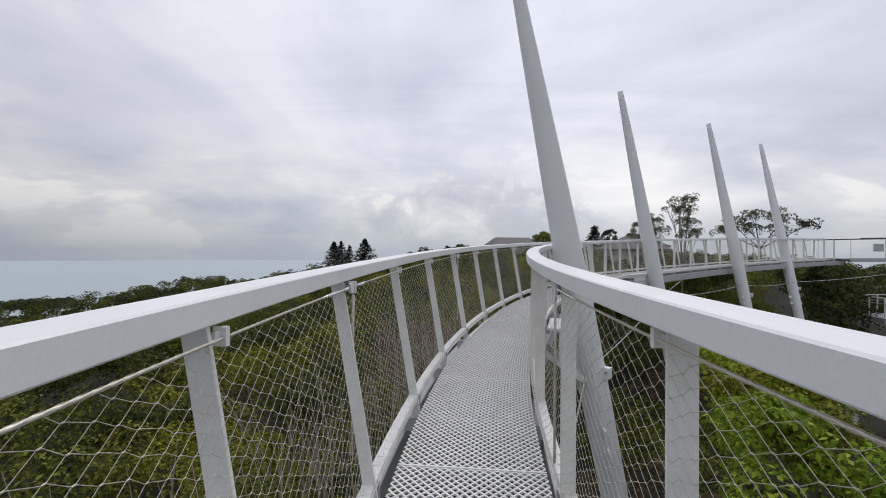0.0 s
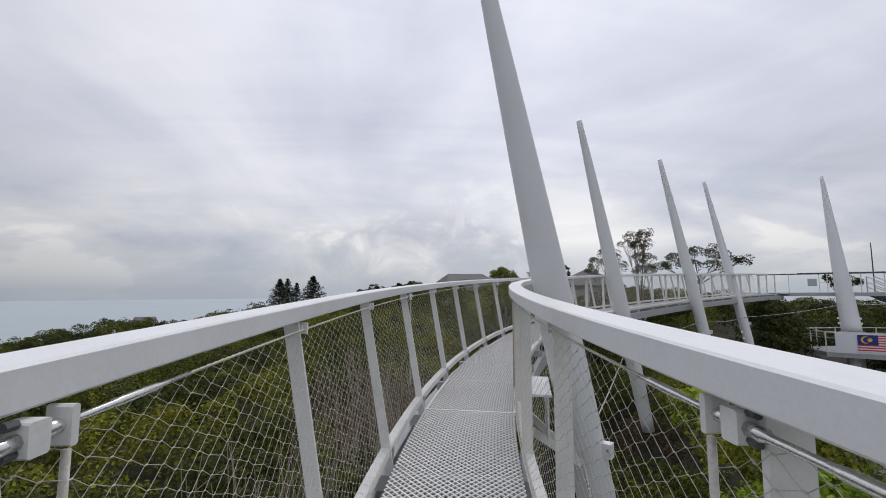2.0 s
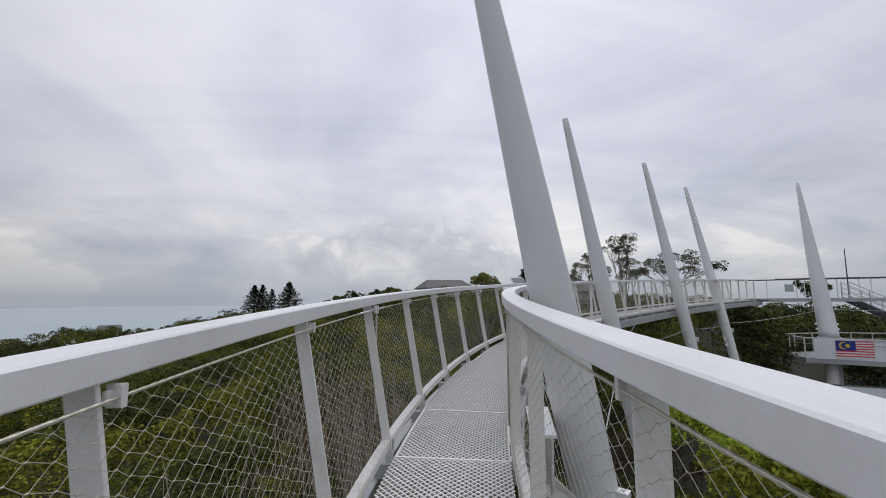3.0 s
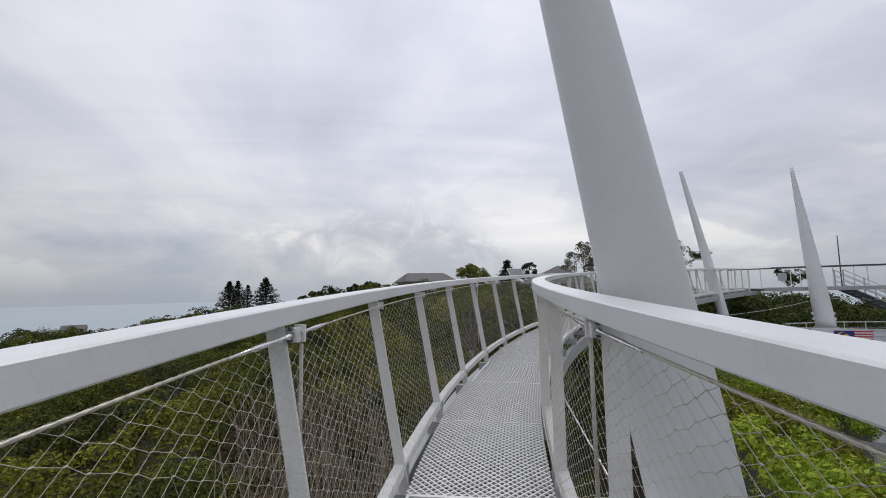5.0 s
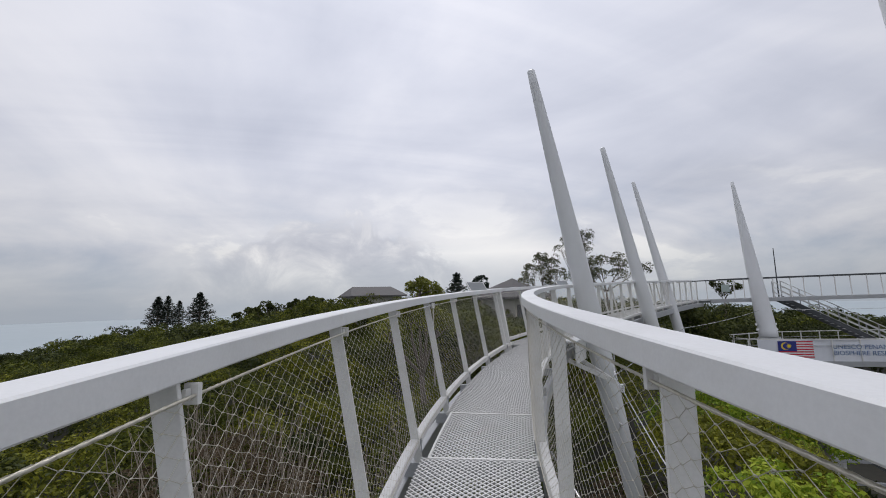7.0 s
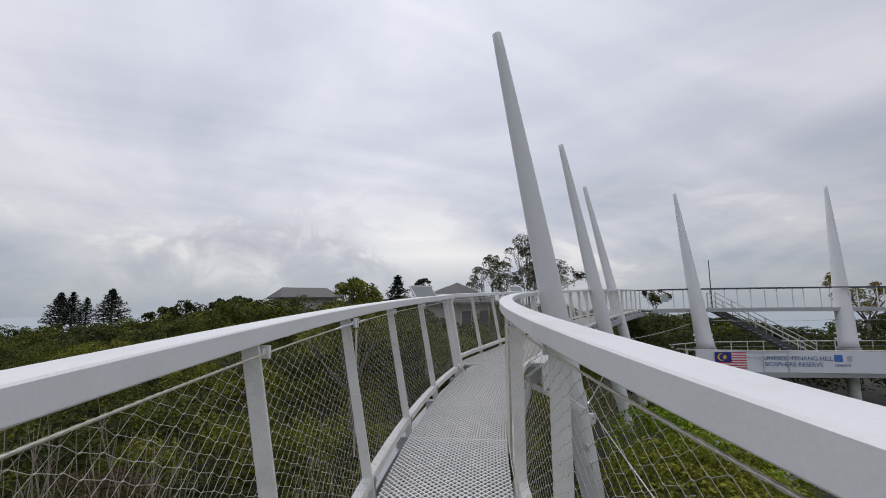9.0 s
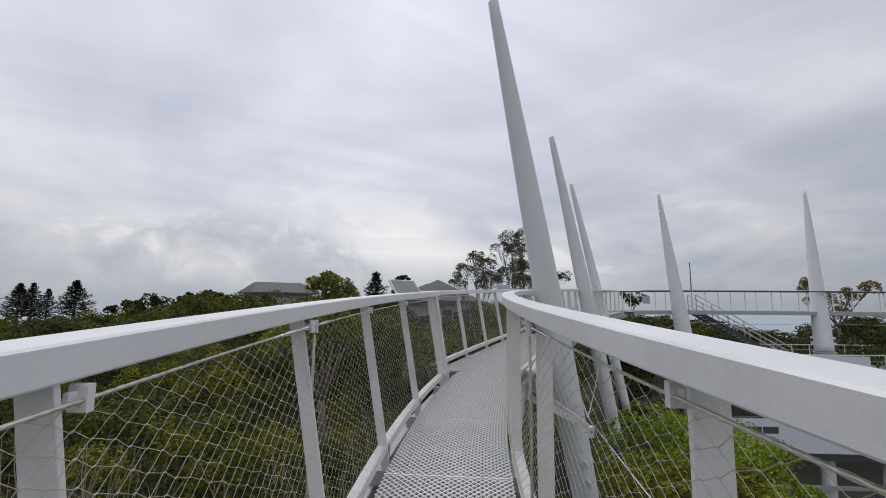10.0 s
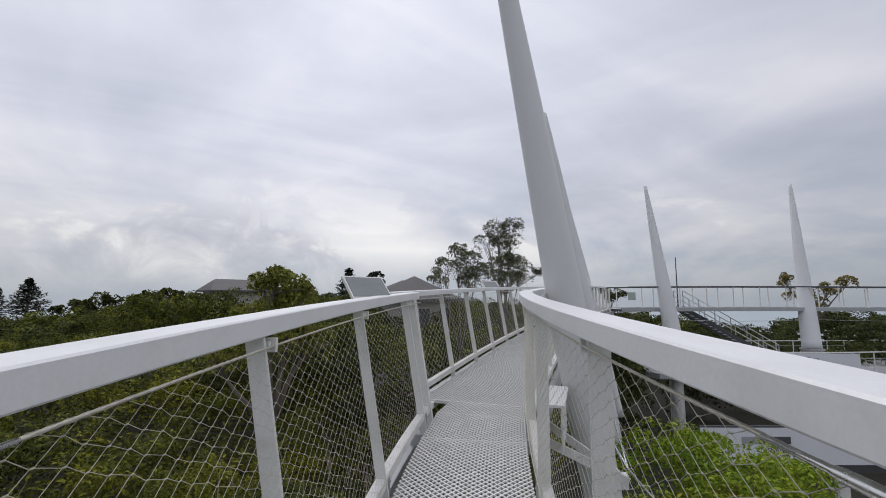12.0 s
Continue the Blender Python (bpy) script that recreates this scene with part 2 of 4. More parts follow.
def segments(a, b, r, sides=3):
    """Prisms of radius r along the segments a to b; arrays (n, 3). Returns vertices and quads."""
    a, b = np.asarray(a, float), np.asarray(b, float)
    d = b - a
    d /= np.maximum(np.linalg.norm(d, axis=1), 1e-9)[:, None]
    ref = np.where(np.abs(d[:, 2:3]) < 0.9, np.array([[0, 0, 1.0]]), np.array([[1.0, 0, 0]]))
    u = np.cross(d, ref)
    u /= np.linalg.norm(u, axis=1)[:, None]
    v = np.cross(d, u)
    n = len(a)
    rr = np.broadcast_to(np.asarray(r, float), (n,))[:, None]
    ring = [u * math.cos(2 * math.pi * k / sides) * rr + v * math.sin(2 * math.pi * k / sides) * rr for k in range(sides)]
    co = np.stack([a + q for q in ring] + [b + q for q in ring], axis=1)
    base = np.arange(n)[:, None, None] * 2 * sides
    idx = np.array([[k, (k + 1) % sides, sides + (k + 1) % sides, sides + k] for k in range(sides)])
    return co.reshape(-1, 3), (base + idx).reshape(-1, 4)


def tube_along(points, r, sides=8):
    """One smooth tube through the points, ends closed. r: a radius or one a point."""
    p = np.asarray(points, float)
    n = len(p)
    d = np.gradient(p, axis=0)
    d /= np.linalg.norm(d, axis=1)[:, None]
    ref = np.array([0, 0, 1.0]) if np.abs(d[:, 2]).max() < 0.9 else np.array([1.0, 0.2, 0])
    u = np.cross(d, ref)
    u /= np.linalg.norm(u, axis=1)[:, None]
    v = np.cross(d, u)
    rr = np.broadcast_to(np.asarray(r, float), (n,))[:, None]
    an = [2 * math.pi * k / sides for k in range(sides)]
    co = np.stack([p + (u * math.cos(t) + v * math.sin(t)) * rr for t in an], axis=1).reshape(-1, 3)
    faces = [(i * sides + k, i * sides + (k + 1) % sides, (i + 1) * sides + (k + 1) % sides, (i + 1) * sides + k)
             for i in range(n - 1) for k in range(sides)]
    faces += [tuple(range(sides))[::-1], tuple((n - 1) * sides + k for k in range(sides))]
    return co, faces


def sweep(rows, closed=True):
    """rows: list of rings of the same number of points; skins them, with end caps."""
    k = len(rows[0])
    co = [p for row in rows for p in row]
    faces = []
    for i in range(len(rows) - 1):
        for j in range(k):
            faces.append((i * k + j, i * k + (j + 1) % k, (i + 1) * k + (j + 1) % k, (i + 1) * k + j))
    faces += [tuple(range(k))[::-1], tuple((len(rows) - 1) * k + j for j in range(k))]
    return co, faces


def box_rows(p0, p1, ax, ay, wx, wy, bevel=0.0):
    """A bar from p0 to p1 with the section wx by wy along the axes ax, ay."""
    if bevel:
        sec = [(-wx + bevel, -wy), (wx - bevel, -wy), (wx, -wy + bevel), (wx, wy - bevel), (wx - bevel, wy), (-wx + bevel, wy), (-wx, wy - bevel), (-wx, -wy + bevel)]
    else:
        sec = [(-wx, -wy), (wx, -wy), (wx, wy), (-wx, wy)]
    return sweep([[Vector(p) + Vector(ax) * a / 2 + Vector(ay) * b / 2 for a, b in [(x * 1.0, y * 1.0) for x, y in sec]] for p in (p0, p1)])


def bar(name, p0, p1, wx, wy, mat, parent, ax=None, bevel=0.004, label=""):
    p0, p1 = Vector(p0), Vector(p1)
    d = (p1 - p0).normalized()
    ax = Vector(ax) if ax is not None else (Vector((0, 0, 1)).cross(d) if abs(d.z) < 0.95 else Vector((1, 0, 0)))
    ax = (ax - d * ax.dot(d)).normalized()
    co, fa = box_rows(p0, p1, ax, d.cross(ax), wx, wy, bevel)
    return put_under(name, mesh_from(name, co, fa, mat), parent, label)


def joined(pieces):
    co, fa, n = [], [], 0
    for c, f in pieces:
        co += [tuple(p) for p in c]
        fa += [tuple(i + n for i in q) for q in f]
        n += len(c)
    return co, fa


def block(x0, x1, y0, y1, z0, z1):
    co = [(x, y, z) for z in (z0, z1) for x, y in ((x0, y0), (x1, y0), (x1, y1), (x0, y1))]
    return co, [(3, 2, 1, 0), (4, 5, 6, 7), (0, 1, 5, 4), (1, 2, 6, 5), (2, 3, 7, 6), (3, 0, 4, 7)]


# ---- the line of the walkway ----
CX, CY, RAD = 22.218, 0.754, 22.938      # ring on which the outer fence stands
KINK, LONG2, LONG3, RAD2 = 17.92, 25.5, 26.0, 140.0
HEAD2, HEAD3 = radians(52), radians(122)


def ring_point(s):
    a = math.pi - s / RAD
    return Vector((CX + RAD * math.cos(a), CY + RAD * math.sin(a), 0)), s / RAD


def line_at(s):
    """The point of the outer line at s metres, and the heading clockwise from +y."""
    if s <= KINK:
        return ring_point(s)
    p, _ = ring_point(KINK)
    x = min(s - KINK, LONG2)
    h0, turn = HEAD2, x / RAD2
    p = p + Vector((RAD2 * (math.cos(h0) - math.cos(h0 + turn)), RAD2 * (math.sin(h0 + turn) - math.sin(h0)), 0))
    h = h0 + turn
    x = min(s - KINK - LONG2, LONG3)
    if x > 0:
        h = HEAD3
        p = p + Vector((math.sin(h), math.cos(h), 0)) * x
    x = s - KINK - LONG2 - LONG3
    if x > 0:
        r3 = 16.0
        p = p + Vector((r3 * (math.cos(h) - math.cos(h + x / r3)), r3 * (math.sin(h + x / r3) - math.sin(h)), 0))
        h = h + x / r3
    return p, h


def deck_z(s):
    if s <= KINK:
        return 0.0382 * s - 1.58 + (0.0025 * (4 - s) ** 2 if s < 4 else 0)
    x = min(s - KINK, 40.0)
    return 0.0382 * KINK - 1.58 + 0.036 * x - 0.036 * x * x / 80


def at(s, u, h):
    """u metres inward (to the right of the walk) from the outer line, h metres above the deck."""
    p, a = line_at(s)
    return Vector((p.x + math.cos(a) * u, p.y - math.sin(a) * u, deck_z(s) + h))


def along(s):
    a = line_at(s)[1]
    return Vector((math.sin(a), math.cos(a), 0))


def inward(s):
    a = line_at(s)[1]
    return Vector((math.cos(a), -math.sin(a), 0))


def section_sweep(name, s0, s1, step, section, mat, parent, label="", shift=0.0):
    """A bar of the given (u, h) outline that follows the walkway."""
    n = max(1, round((s1 - s0) / step))
    rows = []
    for i in range(n + 1):
        s = s0 + (s1 - s0) * i / n
        rows.append([at(s, u + shift, h) for u, h in section])
    co, fa = sweep(rows)
    return put_under(name, mesh_from(name, co, fa, mat), parent, label)


def rect(u0, u1, h0, h1, b=0.006):
    return [(u0 + b, h0), (u1 - b, h0), (u1, h0 + b), (u1, h1 - b), (u1 - b, h1), (u0 + b, h1), (u0, h1 - b), (u0, h0 + b)]


OUT_POSTS = [-4.10, -2.60, -1.00, 0.56, 1.94] + [3.45, 4.98, 6.51] + [8.07 + 1.5575 * k for k in range(0, 7)]          # fence posts up to the kink
OUT_POSTS2 = [KINK + 0.62 + 1.5 * k for k in range(0, 17)]        # past the kink
FAR_POSTS = [KINK + LONG2 + 0.1 + 1.75 * k for k in range(0, 22)]
IN_POSTS = OUT_POSTS + [3.55 + 1.5495 * k for k in range(10, 26)]
START = OUT_POSTS[0] - 0.6
BAY = -0.40          # the outer fence steps out past the kink


# ---- outer and inner fences ----
def fence_net(s0, s1, top, foot, parent, pitch=0.109, rise=0.0285, r=0.00100, shift=0.0):
    """A wire-rope net of flat diamonds between the top cable and the kerb; top and foot: (u, h)."""
    cols = max(2, round((s1 - s0) / pitch))
    rows = max(2, round((top[1] - foot[1]) / rise))
    a, b = [], []
    pts = {}

    def node(i, j):
        # i counts half columns, j rows from the foot; knots bulge a little
        if (i, j) not in pts:
            f = j / rows
            s = s0 + (s1 - s0) * i / (2 * cols)
            w = math.sin(i * 12.9898 + j * 78.233) * 0.004
            pts[i, j] = np.array(at(s + w, foot[0] + (top[0] - foot[0]) * f + shift, foot[1] + (top[1] - foot[1]) * f + w * 0.7))
        return pts[i, j]

    t = np.array(along((s0 + s1) / 2)) * 0.004
    for j in range(rows):
        for i in range(j % 2, 2 * cols + 1, 2):
            for di in (-1, 1):
                if 0 <= i + di <= 2 * cols:
                    a.append(node(i, j) + t * di), b.append(node(i + di, j + 1) - t * di)
    a, b = np.array(a), np.array(b)
    co, q = segments(a, b, r)
    # ferrules at the knots
    mid = np.array([p for (i, j), p in pts.items() if 0 < j < rows])
    c2, q2 = segments(mid - t * 1.15, mid + t * 1.15, r * 2.5, 4)
    me = indexed_mesh("net", np.vstack([co, c2]), np.vstack([q, q2 + len(co)]), WIRE)
    return put_under("net", me, parent)


def clamp(s, u, h, parent, side):
    """The small lug by which the top cable hangs on a post."""
    t, i = along(s), inward(s) * side
    p = at(s, u, h) + t * 0.055
    co, fa = joined([box_rows(p - t * 0.020 - i * 0.025, p - t * 0.020 + i * 0.016, t, Vector((0, 0, 1)), 0.022, 0.060, 0.006),
                     box_rows(p - t * 0.055 - i * 0.010, p - t * 0.025 - i * 0.010, i, Vector((0, 0, 1)), 0.012, 0.034, 0.003)])
    return put_under("cable_lug", mesh_from("cable_lug", co, fa, POSTW), parent)


def turnbuckle(s, u, h, parent, side):
    """Rod ends on both sides of a post, and the upright tube with its rusty wire eye."""
    t, i = along(s), inward(s) * side
    p = at(s, u, h)
    for sg in (-1, 1):
        pts = [at(s + sg * d, u, h) for d in (0.02, 0.06, 0.075, 0.12, 0.20, 0.215, 0.34, 0.36, 0.50)]
        co, fa = tube_along(pts, [0.015, 0.015, 0.009, 0.009, 0.009, 0.0115, 0.0115, 0.008, 0.006], 8)
        put_under("cable_socket", mesh_from("cable_socket", co, fa, STEEL, True), parent, "polished stainless cable socket")
    for c, w, hh in ((p, 0.044, 0.062), (p + t * 0.075, 0.018, 0.078)):
        co, fa = box_rows(c - i * 0.028, c + i * 0.022, t, Vector((0, 0, 1)), w, hh, 0.008)
        put_under("cable_bracket", mesh_from("cable_bracket", co, fa, POSTW), parent)
    for dz in (-0.02, 0.03):
        c = p - t * 0.035 + i * 0.0 + Vector((0, 0, dz))
        co, fa = tube_along([c - t * 0.012, c, c + t * 0.012], 0.009, 6)
        put_under("bolt", mesh_from("bolt", co, fa, DARK), parent)
    q = [p + t * 0.085 + Vector((0, 0, -0.05)), p + t * 0.085 + Vector((0, 0, -0.35)), p + t * 0.085 + Vector((0, 0, -1.08)) + i * 0.0]
    co, fa = tube_along(q, 0.009, 8)
    put_under("net_upright", mesh_from("net_upright", co, fa, RUST, True), parent, "rust-stained steel upright tube")


def post(s, top, foot, wu, ws, parent, name="post", mat=None, shift=0.0):
    p0, p1 = at(s, foot[0] + shift, foot[1]), at(s, top[0] + shift, top[1])
    return bar(name, p0, p1, wu, ws, mat or POSTW, parent, ax=inward(s), bevel=0.004)


def foot_block(s, u, parent, side):
    """The cleat that ties a post to the kerb beam and the cross beam."""
    t, i = along(s), inward(s) * side
    p = at(s, u, 0)
    co, fa = joined([box_rows(p + t * 0.04 + Vector((0, 0, -0.12)), p + t * 0.04 + Vector((0, 0, 0.07)), i, t, 0.035, 0.012, 0.003),
                     box_rows(p + t * 0.046 + Vector((0, 0, 0.03)) + i * 0.01, p + t * 0.066 + Vector((0, 0, 0.03)) + i * 0.01, i, Vector((0, 0, 1)), 0.022, 0.022, 0.006)])
    return put_under("post_cleat", mesh_from("post_cleat", co, fa, GREYS), parent)


L_TOP, L_FOOT = (-0.004, 1.312), (0.250, -0.16)
R_TOP, R_FOOT = (1.398, 1.327), (1.398, -0.15)
N_LT, N_LF = (0.050, 1.268), (0.250, 0.070)
N_RT, N_RF = (1.348, 1.278), (1.352, 0.070)

outer = tagged(empty("outer_fence", at(0, 0, 0)), "white steel walkway fence with leaning posts, handrail and wire net", "fence", kind="thing")
inner = tagged(empty("inner_fence", at(0, 1.45, 0)), "white steel walkway fence with upright posts and wire net", "fence", kind="thing")
RAIL_L, RAIL_R = rect(-0.094, 0.055, 1.313, 1.397), rect(1.295, 1.447, 1.328, 1.410)
section_sweep("handrail", START, KINK - 0.02, 0.25, RAIL_L, WHITE, outer, "glossy white box-section handrail")
section_sweep("handrail", KINK + 0.02, KINK + LONG2, 0.5, RAIL_L, WHITE, outer, shift=BAY)
section_sweep("handrail", START, KINK, 0.25, RAIL_R, WHITE, inner, "glossy white box-section handrail")
section_sweep("handrail", KINK, KINK + LONG2 - 2.5, 0.5, RAIL_R, WHITE, inner)
KERB_L, KERB_R = rect(0.165, 0.245, 0.000, 0.078), rect(1.375, 1.452, 0.000, 0.078)
section_sweep("kerb_beam", START, KINK, 0.25, KERB_L, POSTW, outer)
section_sweep("kerb_beam", KINK + 0.60, KINK + LONG2, 0.5, KERB_L, POSTW, outer, shift=BAY)
section_sweep("kerb_beam", START, KINK + LONG2 - 2.5, 0.25, KERB_R, POSTW, inner)
for k, s in enumerate(OUT_POSTS):
    p = post(s - 0.02, L_TOP, L_FOOT, 0.080, 0.018, outer)
    foot_block(s, 0.245, p, 1)
    if k in (1, 4, 7, 11):
        turnbuckle(s + 0.02, 0.062, 1.268, p, 1)
    else:
        clamp(s, 0.050, 1.272, p, 1)
for s in OUT_POSTS2:
    post(s, L_TOP, L_FOOT, 0.080, 0.018, outer, shift=BAY)
post(KINK - 0.20, L_TOP, L_FOOT, 0.085, 0.060, outer)
post(KINK - 0.02, (L_TOP[0] - 0.05, 1.30), (0.16, -0.12), 0.12, 0.09, outer)
for k, s in enumerate(IN_POSTS):
    p = post(s - 0.02, R_TOP, R_FOOT, 0.088, 0.018, inner)
    if s < KINK:
        foot_block(s, 1.36, p, -1)
        if k in (1, 4, 7, 11):
            turnbuckle(s + 0.02, 1.342, 1.278, p, -1)
        else:
            clamp(s, 1.354, 1.282, p, -1)


def top_cable(s0, s1, u, parent, shift=0.0):
    # a laid rope: a lobed outline that turns along the way
    n = round((s1 - s0) / (0.012 if shift == 0 else 0.2))
    rows = []
    for i in range(n + 1):
        s = s0 + (s1 - s0) * i / n
        c, w = at(s, u + shift, 1.268 if u < 1 else 1.278), inward(s)
        row = []
        for k in range(12):
            a = 2 * math.pi * k / 12
            r = 0.0046 + (0.0014 * math.cos(4 * (a - s * 2 * math.pi / 0.16)) if shift == 0 else 0)
            row.append(c + w * (r * math.cos(a)) + Vector((0, 0, r * math.sin(a))))
        rows.append(row)
    co, fa = sweep(rows)
    put_under("top_cable", mesh_from("top_cable", co, fa, WIRE, True), parent, "twisted stainless steel cable")
    pts = [at(s0 + (s1 - s0) * i / 60, u + shift + (0.204 if u < 1 else 0.004), 0.085) for i in range(61)]
    co, fa = tube_along(pts, 0.004, 5)
    put_under("foot_cable", mesh_from("foot_cable", co, fa, WIRE, True), parent)


top_cable(START, KINK, 0.058, outer)
top_cable(KINK + 0.1, KINK + LONG2, 0.058, outer, BAY)
top_cable(START, KINK, 1.346, inner)
nets = [(a, b) for a, b in zip(OUT_POSTS[:-1], OUT_POSTS[1:])] + [(OUT_POSTS[-1], KINK - 0.05)]
for a, b in nets:
    fence_net(a, b, N_LT, N_LF, outer)
for a, b in zip(OUT_POSTS2[:-1], OUT_POSTS2[1:]):
    fence_net(a, b, N_LT, N_LF, outer, pitch=0.16, rise=0.055, r=0.0019, shift=BAY)
for a, b in zip(IN_POSTS[:-1], IN_POSTS[1:]):
    near = b < KINK + 2
    fence_net(a, b, N_RT, N_RF, inner, *((0.109, 0.0285, 0.00100) if near else (0.2, 0.08, 0.002)))


# ---- deck ----
deck = tagged(empty("walkway_deck", at(0, 0.8, 0)), "galvanised expanded-metal walkway deck in framed panels", "walkway floor", kind="structure")
DU0, DU1, DECK_H = 0.292, 1.345, -0.05


def grating(s0, s1, u0, u1, parent, pitch=0.034, cell=0.062, tall=0.012):
    """Expanded metal: wavy strands across the deck that meet their neighbours at every second crest."""
    rows = round((s1 - s0) / pitch)
    cells = round((u1 - u0) / cell)
    quads = []
    tops = []
    for j in range(rows + 1):
        line = []
        for i in range(2 * cells + 1):
            sgn = 1 if (i + j) % 2 else -1
            s = s0 + (s1 - s0) * min(max((j + 0.24 * sgn) / rows, 0), 1)
            line.append((np.array(at(s, u0 + (u1 - u0) * i / (2 * cells), DECK_H + 0.004 * sgn)), np.array(along(s)) * 0.0089))
        tops.append(line)
    down = np.array([0, 0, -tall])
    for line in tops:
        for (p, t), (q, t2) in zip(line[:-1], line[1:]):
            quads.append((p - t, p + t, q + t2, q - t2))
            quads.append((p - t + down, p - t, q - t2, q - t2 + down))
    me = quads_mesh("grating", np.array(quads), GALV)
    return put_under("grating", me, parent)


def deck_panel(s0, s1, u0, u1, heavy):
    """One panel: grating, flat frame bars; heavy panels are hatches with a pale wide frame."""
    pan = put_under("deck_panel", None, deck)
    grating(s0 + 0.012, s1 - 0.012, u0, u1, pan)
    w = 0.022 if heavy else 0.008
    n = max(2, round((s1 - s0) / 0.4))
    for uu in ((u0, u1) if heavy else ()):
        rows = [[at(s0 + (s1 - s0) * i / n, uu + du, hh) for du, hh in ((-w / 2, DECK_H - 0.03), (w / 2, DECK_H - 0.03), (w / 2, DECK_H + 0.007), (-w / 2, DECK_H + 0.007))] for i in range(n + 1)]
        co, fa = sweep(rows)
        put_under("panel_edge", mesh_from("panel_edge", co, fa, POSTW if heavy else GALV), pan)
    for ss in (s0 + w / 2, s1 - w / 2):
        t = along(ss) * (w / 2)
        rows = [[at(ss, uu, DECK_H - 0.03) - t, at(ss, uu, DECK_H - 0.03) + t, at(ss, uu, DECK_H + 0.007) + t, at(ss, uu, DECK_H + 0.007) - t] for uu in (u0, (u0 + u1) / 2, u1)]
        co, fa = sweep(rows)
        put_under("panel_end", mesh_from("panel_end", co, fa, POSTW if heavy else GALV), pan)


CUTS = [-4.6, -3.0, -1.2, 0.6, 2.4, 4.4, 6.42, 7.86, 9.4, 11.04, 12.44, 14.0, 15.5, 17.04, 18.40]
HATCHES = (6.42, 11.04)
for a, b in zip(CUTS[:-1], CUTS[1:]):
    deck_panel(a, b, DU0 + (0.02 if a == 6.42 else 0.07 if a in HATCHES else 0), DU1 + (0.02 if a == 11.04 else 0), a in HATCHES)
deck_panel(18.42, 19.70, BAY + DU0, DU1, True)
for a in np.arange(19.72, KINK + LONG2 - 0.5, 2.4):
    deck_panel(a, a + 2.37, BAY + DU0, DU1, False)
section_sweep("deck_landing", KINK + LONG2, KINK + LONG2 + LONG3 + 12, 1.0, rect(-0.2, 1.35, -0.05, 0.0), GREYS, deck)


# ---- frame under the deck ----
under = tagged(empty("walkway_girders", at(0, 0.8, -0.3)), "steel cross beams and white girders carrying the walkway, girders greyed as shade", "girder", kind="structure")
# white girders drawn grey, with the shade beside the deck put into the colour
for u0, u1, sh in ((0.09, 0.185, 0), (1.42, 1.515, 0)):
    section_sweep("edge_girder", START, KINK, 0.5, rect(u0 - 0.04 if u0 < 1 else u0, u1 - 0.04 if u0 < 1 else u1, -0.52, -0.26), GREYS, under)
    section_sweep("edge_girder", KINK + (0.8 if u0 < 1 else 0), KINK + LONG2, 0.8, rect(u0 + (BAY if u0 < 1 else 0), u1 + (BAY if u0 < 1 else 0), -0.40, -0.14), GREYS, under)
for s in IN_POSTS:
    bar("cross_beam", at(s, 0.1 + (BAY if s > KINK else 0), -0.20), at(s, 1.5, -0.20), 0.09, 0.13, GREYS, under, ax=along(s))


# ---- masts ----
def mast(base, tip, r_base, r_mid, r_tip, mid, label, foot_plate=False):
    """A leaning spindle of rolled plate: foot, belly and blunt tip, with pin plates."""
    base, tip = Vector(base), Vector(tip)
    ob = tagged(empty("mast", base), label, "mast", "leaning masts of the walkway")
    d = (tip - base).normalized()
    n = 30
    pts, rad = [], []
    for i in range(n + 1):
        f = i / n
        pts.append(base.lerp(tip, f))
        if f < mid:
            g = f / mid
            rad.append(r_base + (r_mid - r_base) * math.sin(g * math.pi / 2))
        else:
            g = (f - mid) / (1 - mid)
            rad.append(r_mid + (r_tip - r_mid) * (0.75 * g + 0.25 * g * g))
    pts.append(tip + d * r_tip * 0.35)
    rad.append(r_tip * 0.72)
    pts = np.array([tuple(p) for p in pts])
    co, fa = tube_along(pts, rad, 40)
    body = put_under("mast_body", mesh_from("mast_body", co, fa, MASTW, True), ob)
    side = Vector((0, 0, 1)).cross(d).normalized()
    out = d.cross(side)
    for f, w in ((mid * 0.42, 0.34), (mid * 0.42 + 0.03, 0.34)):
        p = base.lerp(tip, f)
        co, fa = box_rows(p - side * (r_mid + 0.13), p + side * (r_mid + 0.13), d, out, 0.13, 0.035, 0.01)
        put_under("pin_plate", mesh_from("pin_plate", co, fa, WHITE), ob)
    if not foot_plate:
        p = base.lerp(tip, (-2.0 - base.z) / (tip.z - base.z))
        way = Vector((0.7, -0.7, 0))
        c = p + way * (r_mid + 0.03)
        co, fa = box_rows(c - Vector((0, 0, 0.09)), c + Vector((0, 0, 0.09)), way, Vector((0.7, 0.7, 0)), 0.14, 0.13, 0.012)
        lug = put_under("pin_bracket", mesh_from("pin_bracket", co, fa, WHITE), ob)
        e = c + way * 0.03 + Vector((0, 0, 0.02))
        co, fa = tube_along([e - Vector((0.07, 0.07, 0)), e, e + Vector((0.07, 0.07, 0))], 0.018, 8)
        put_under("pin", mesh_from("pin", co, fa, STEEL), lug)
    if foot_plate:
        p = base
        co, fa = tube_along([p + Vector((0, 0, z)) for z in (-0.03, 0.05, 0.06)], [0.62, 0.62, 0.58], 24)
        put_under("foot_plate", mesh_from("foot_plate", co, fa, GREYS), ob)
    return ob


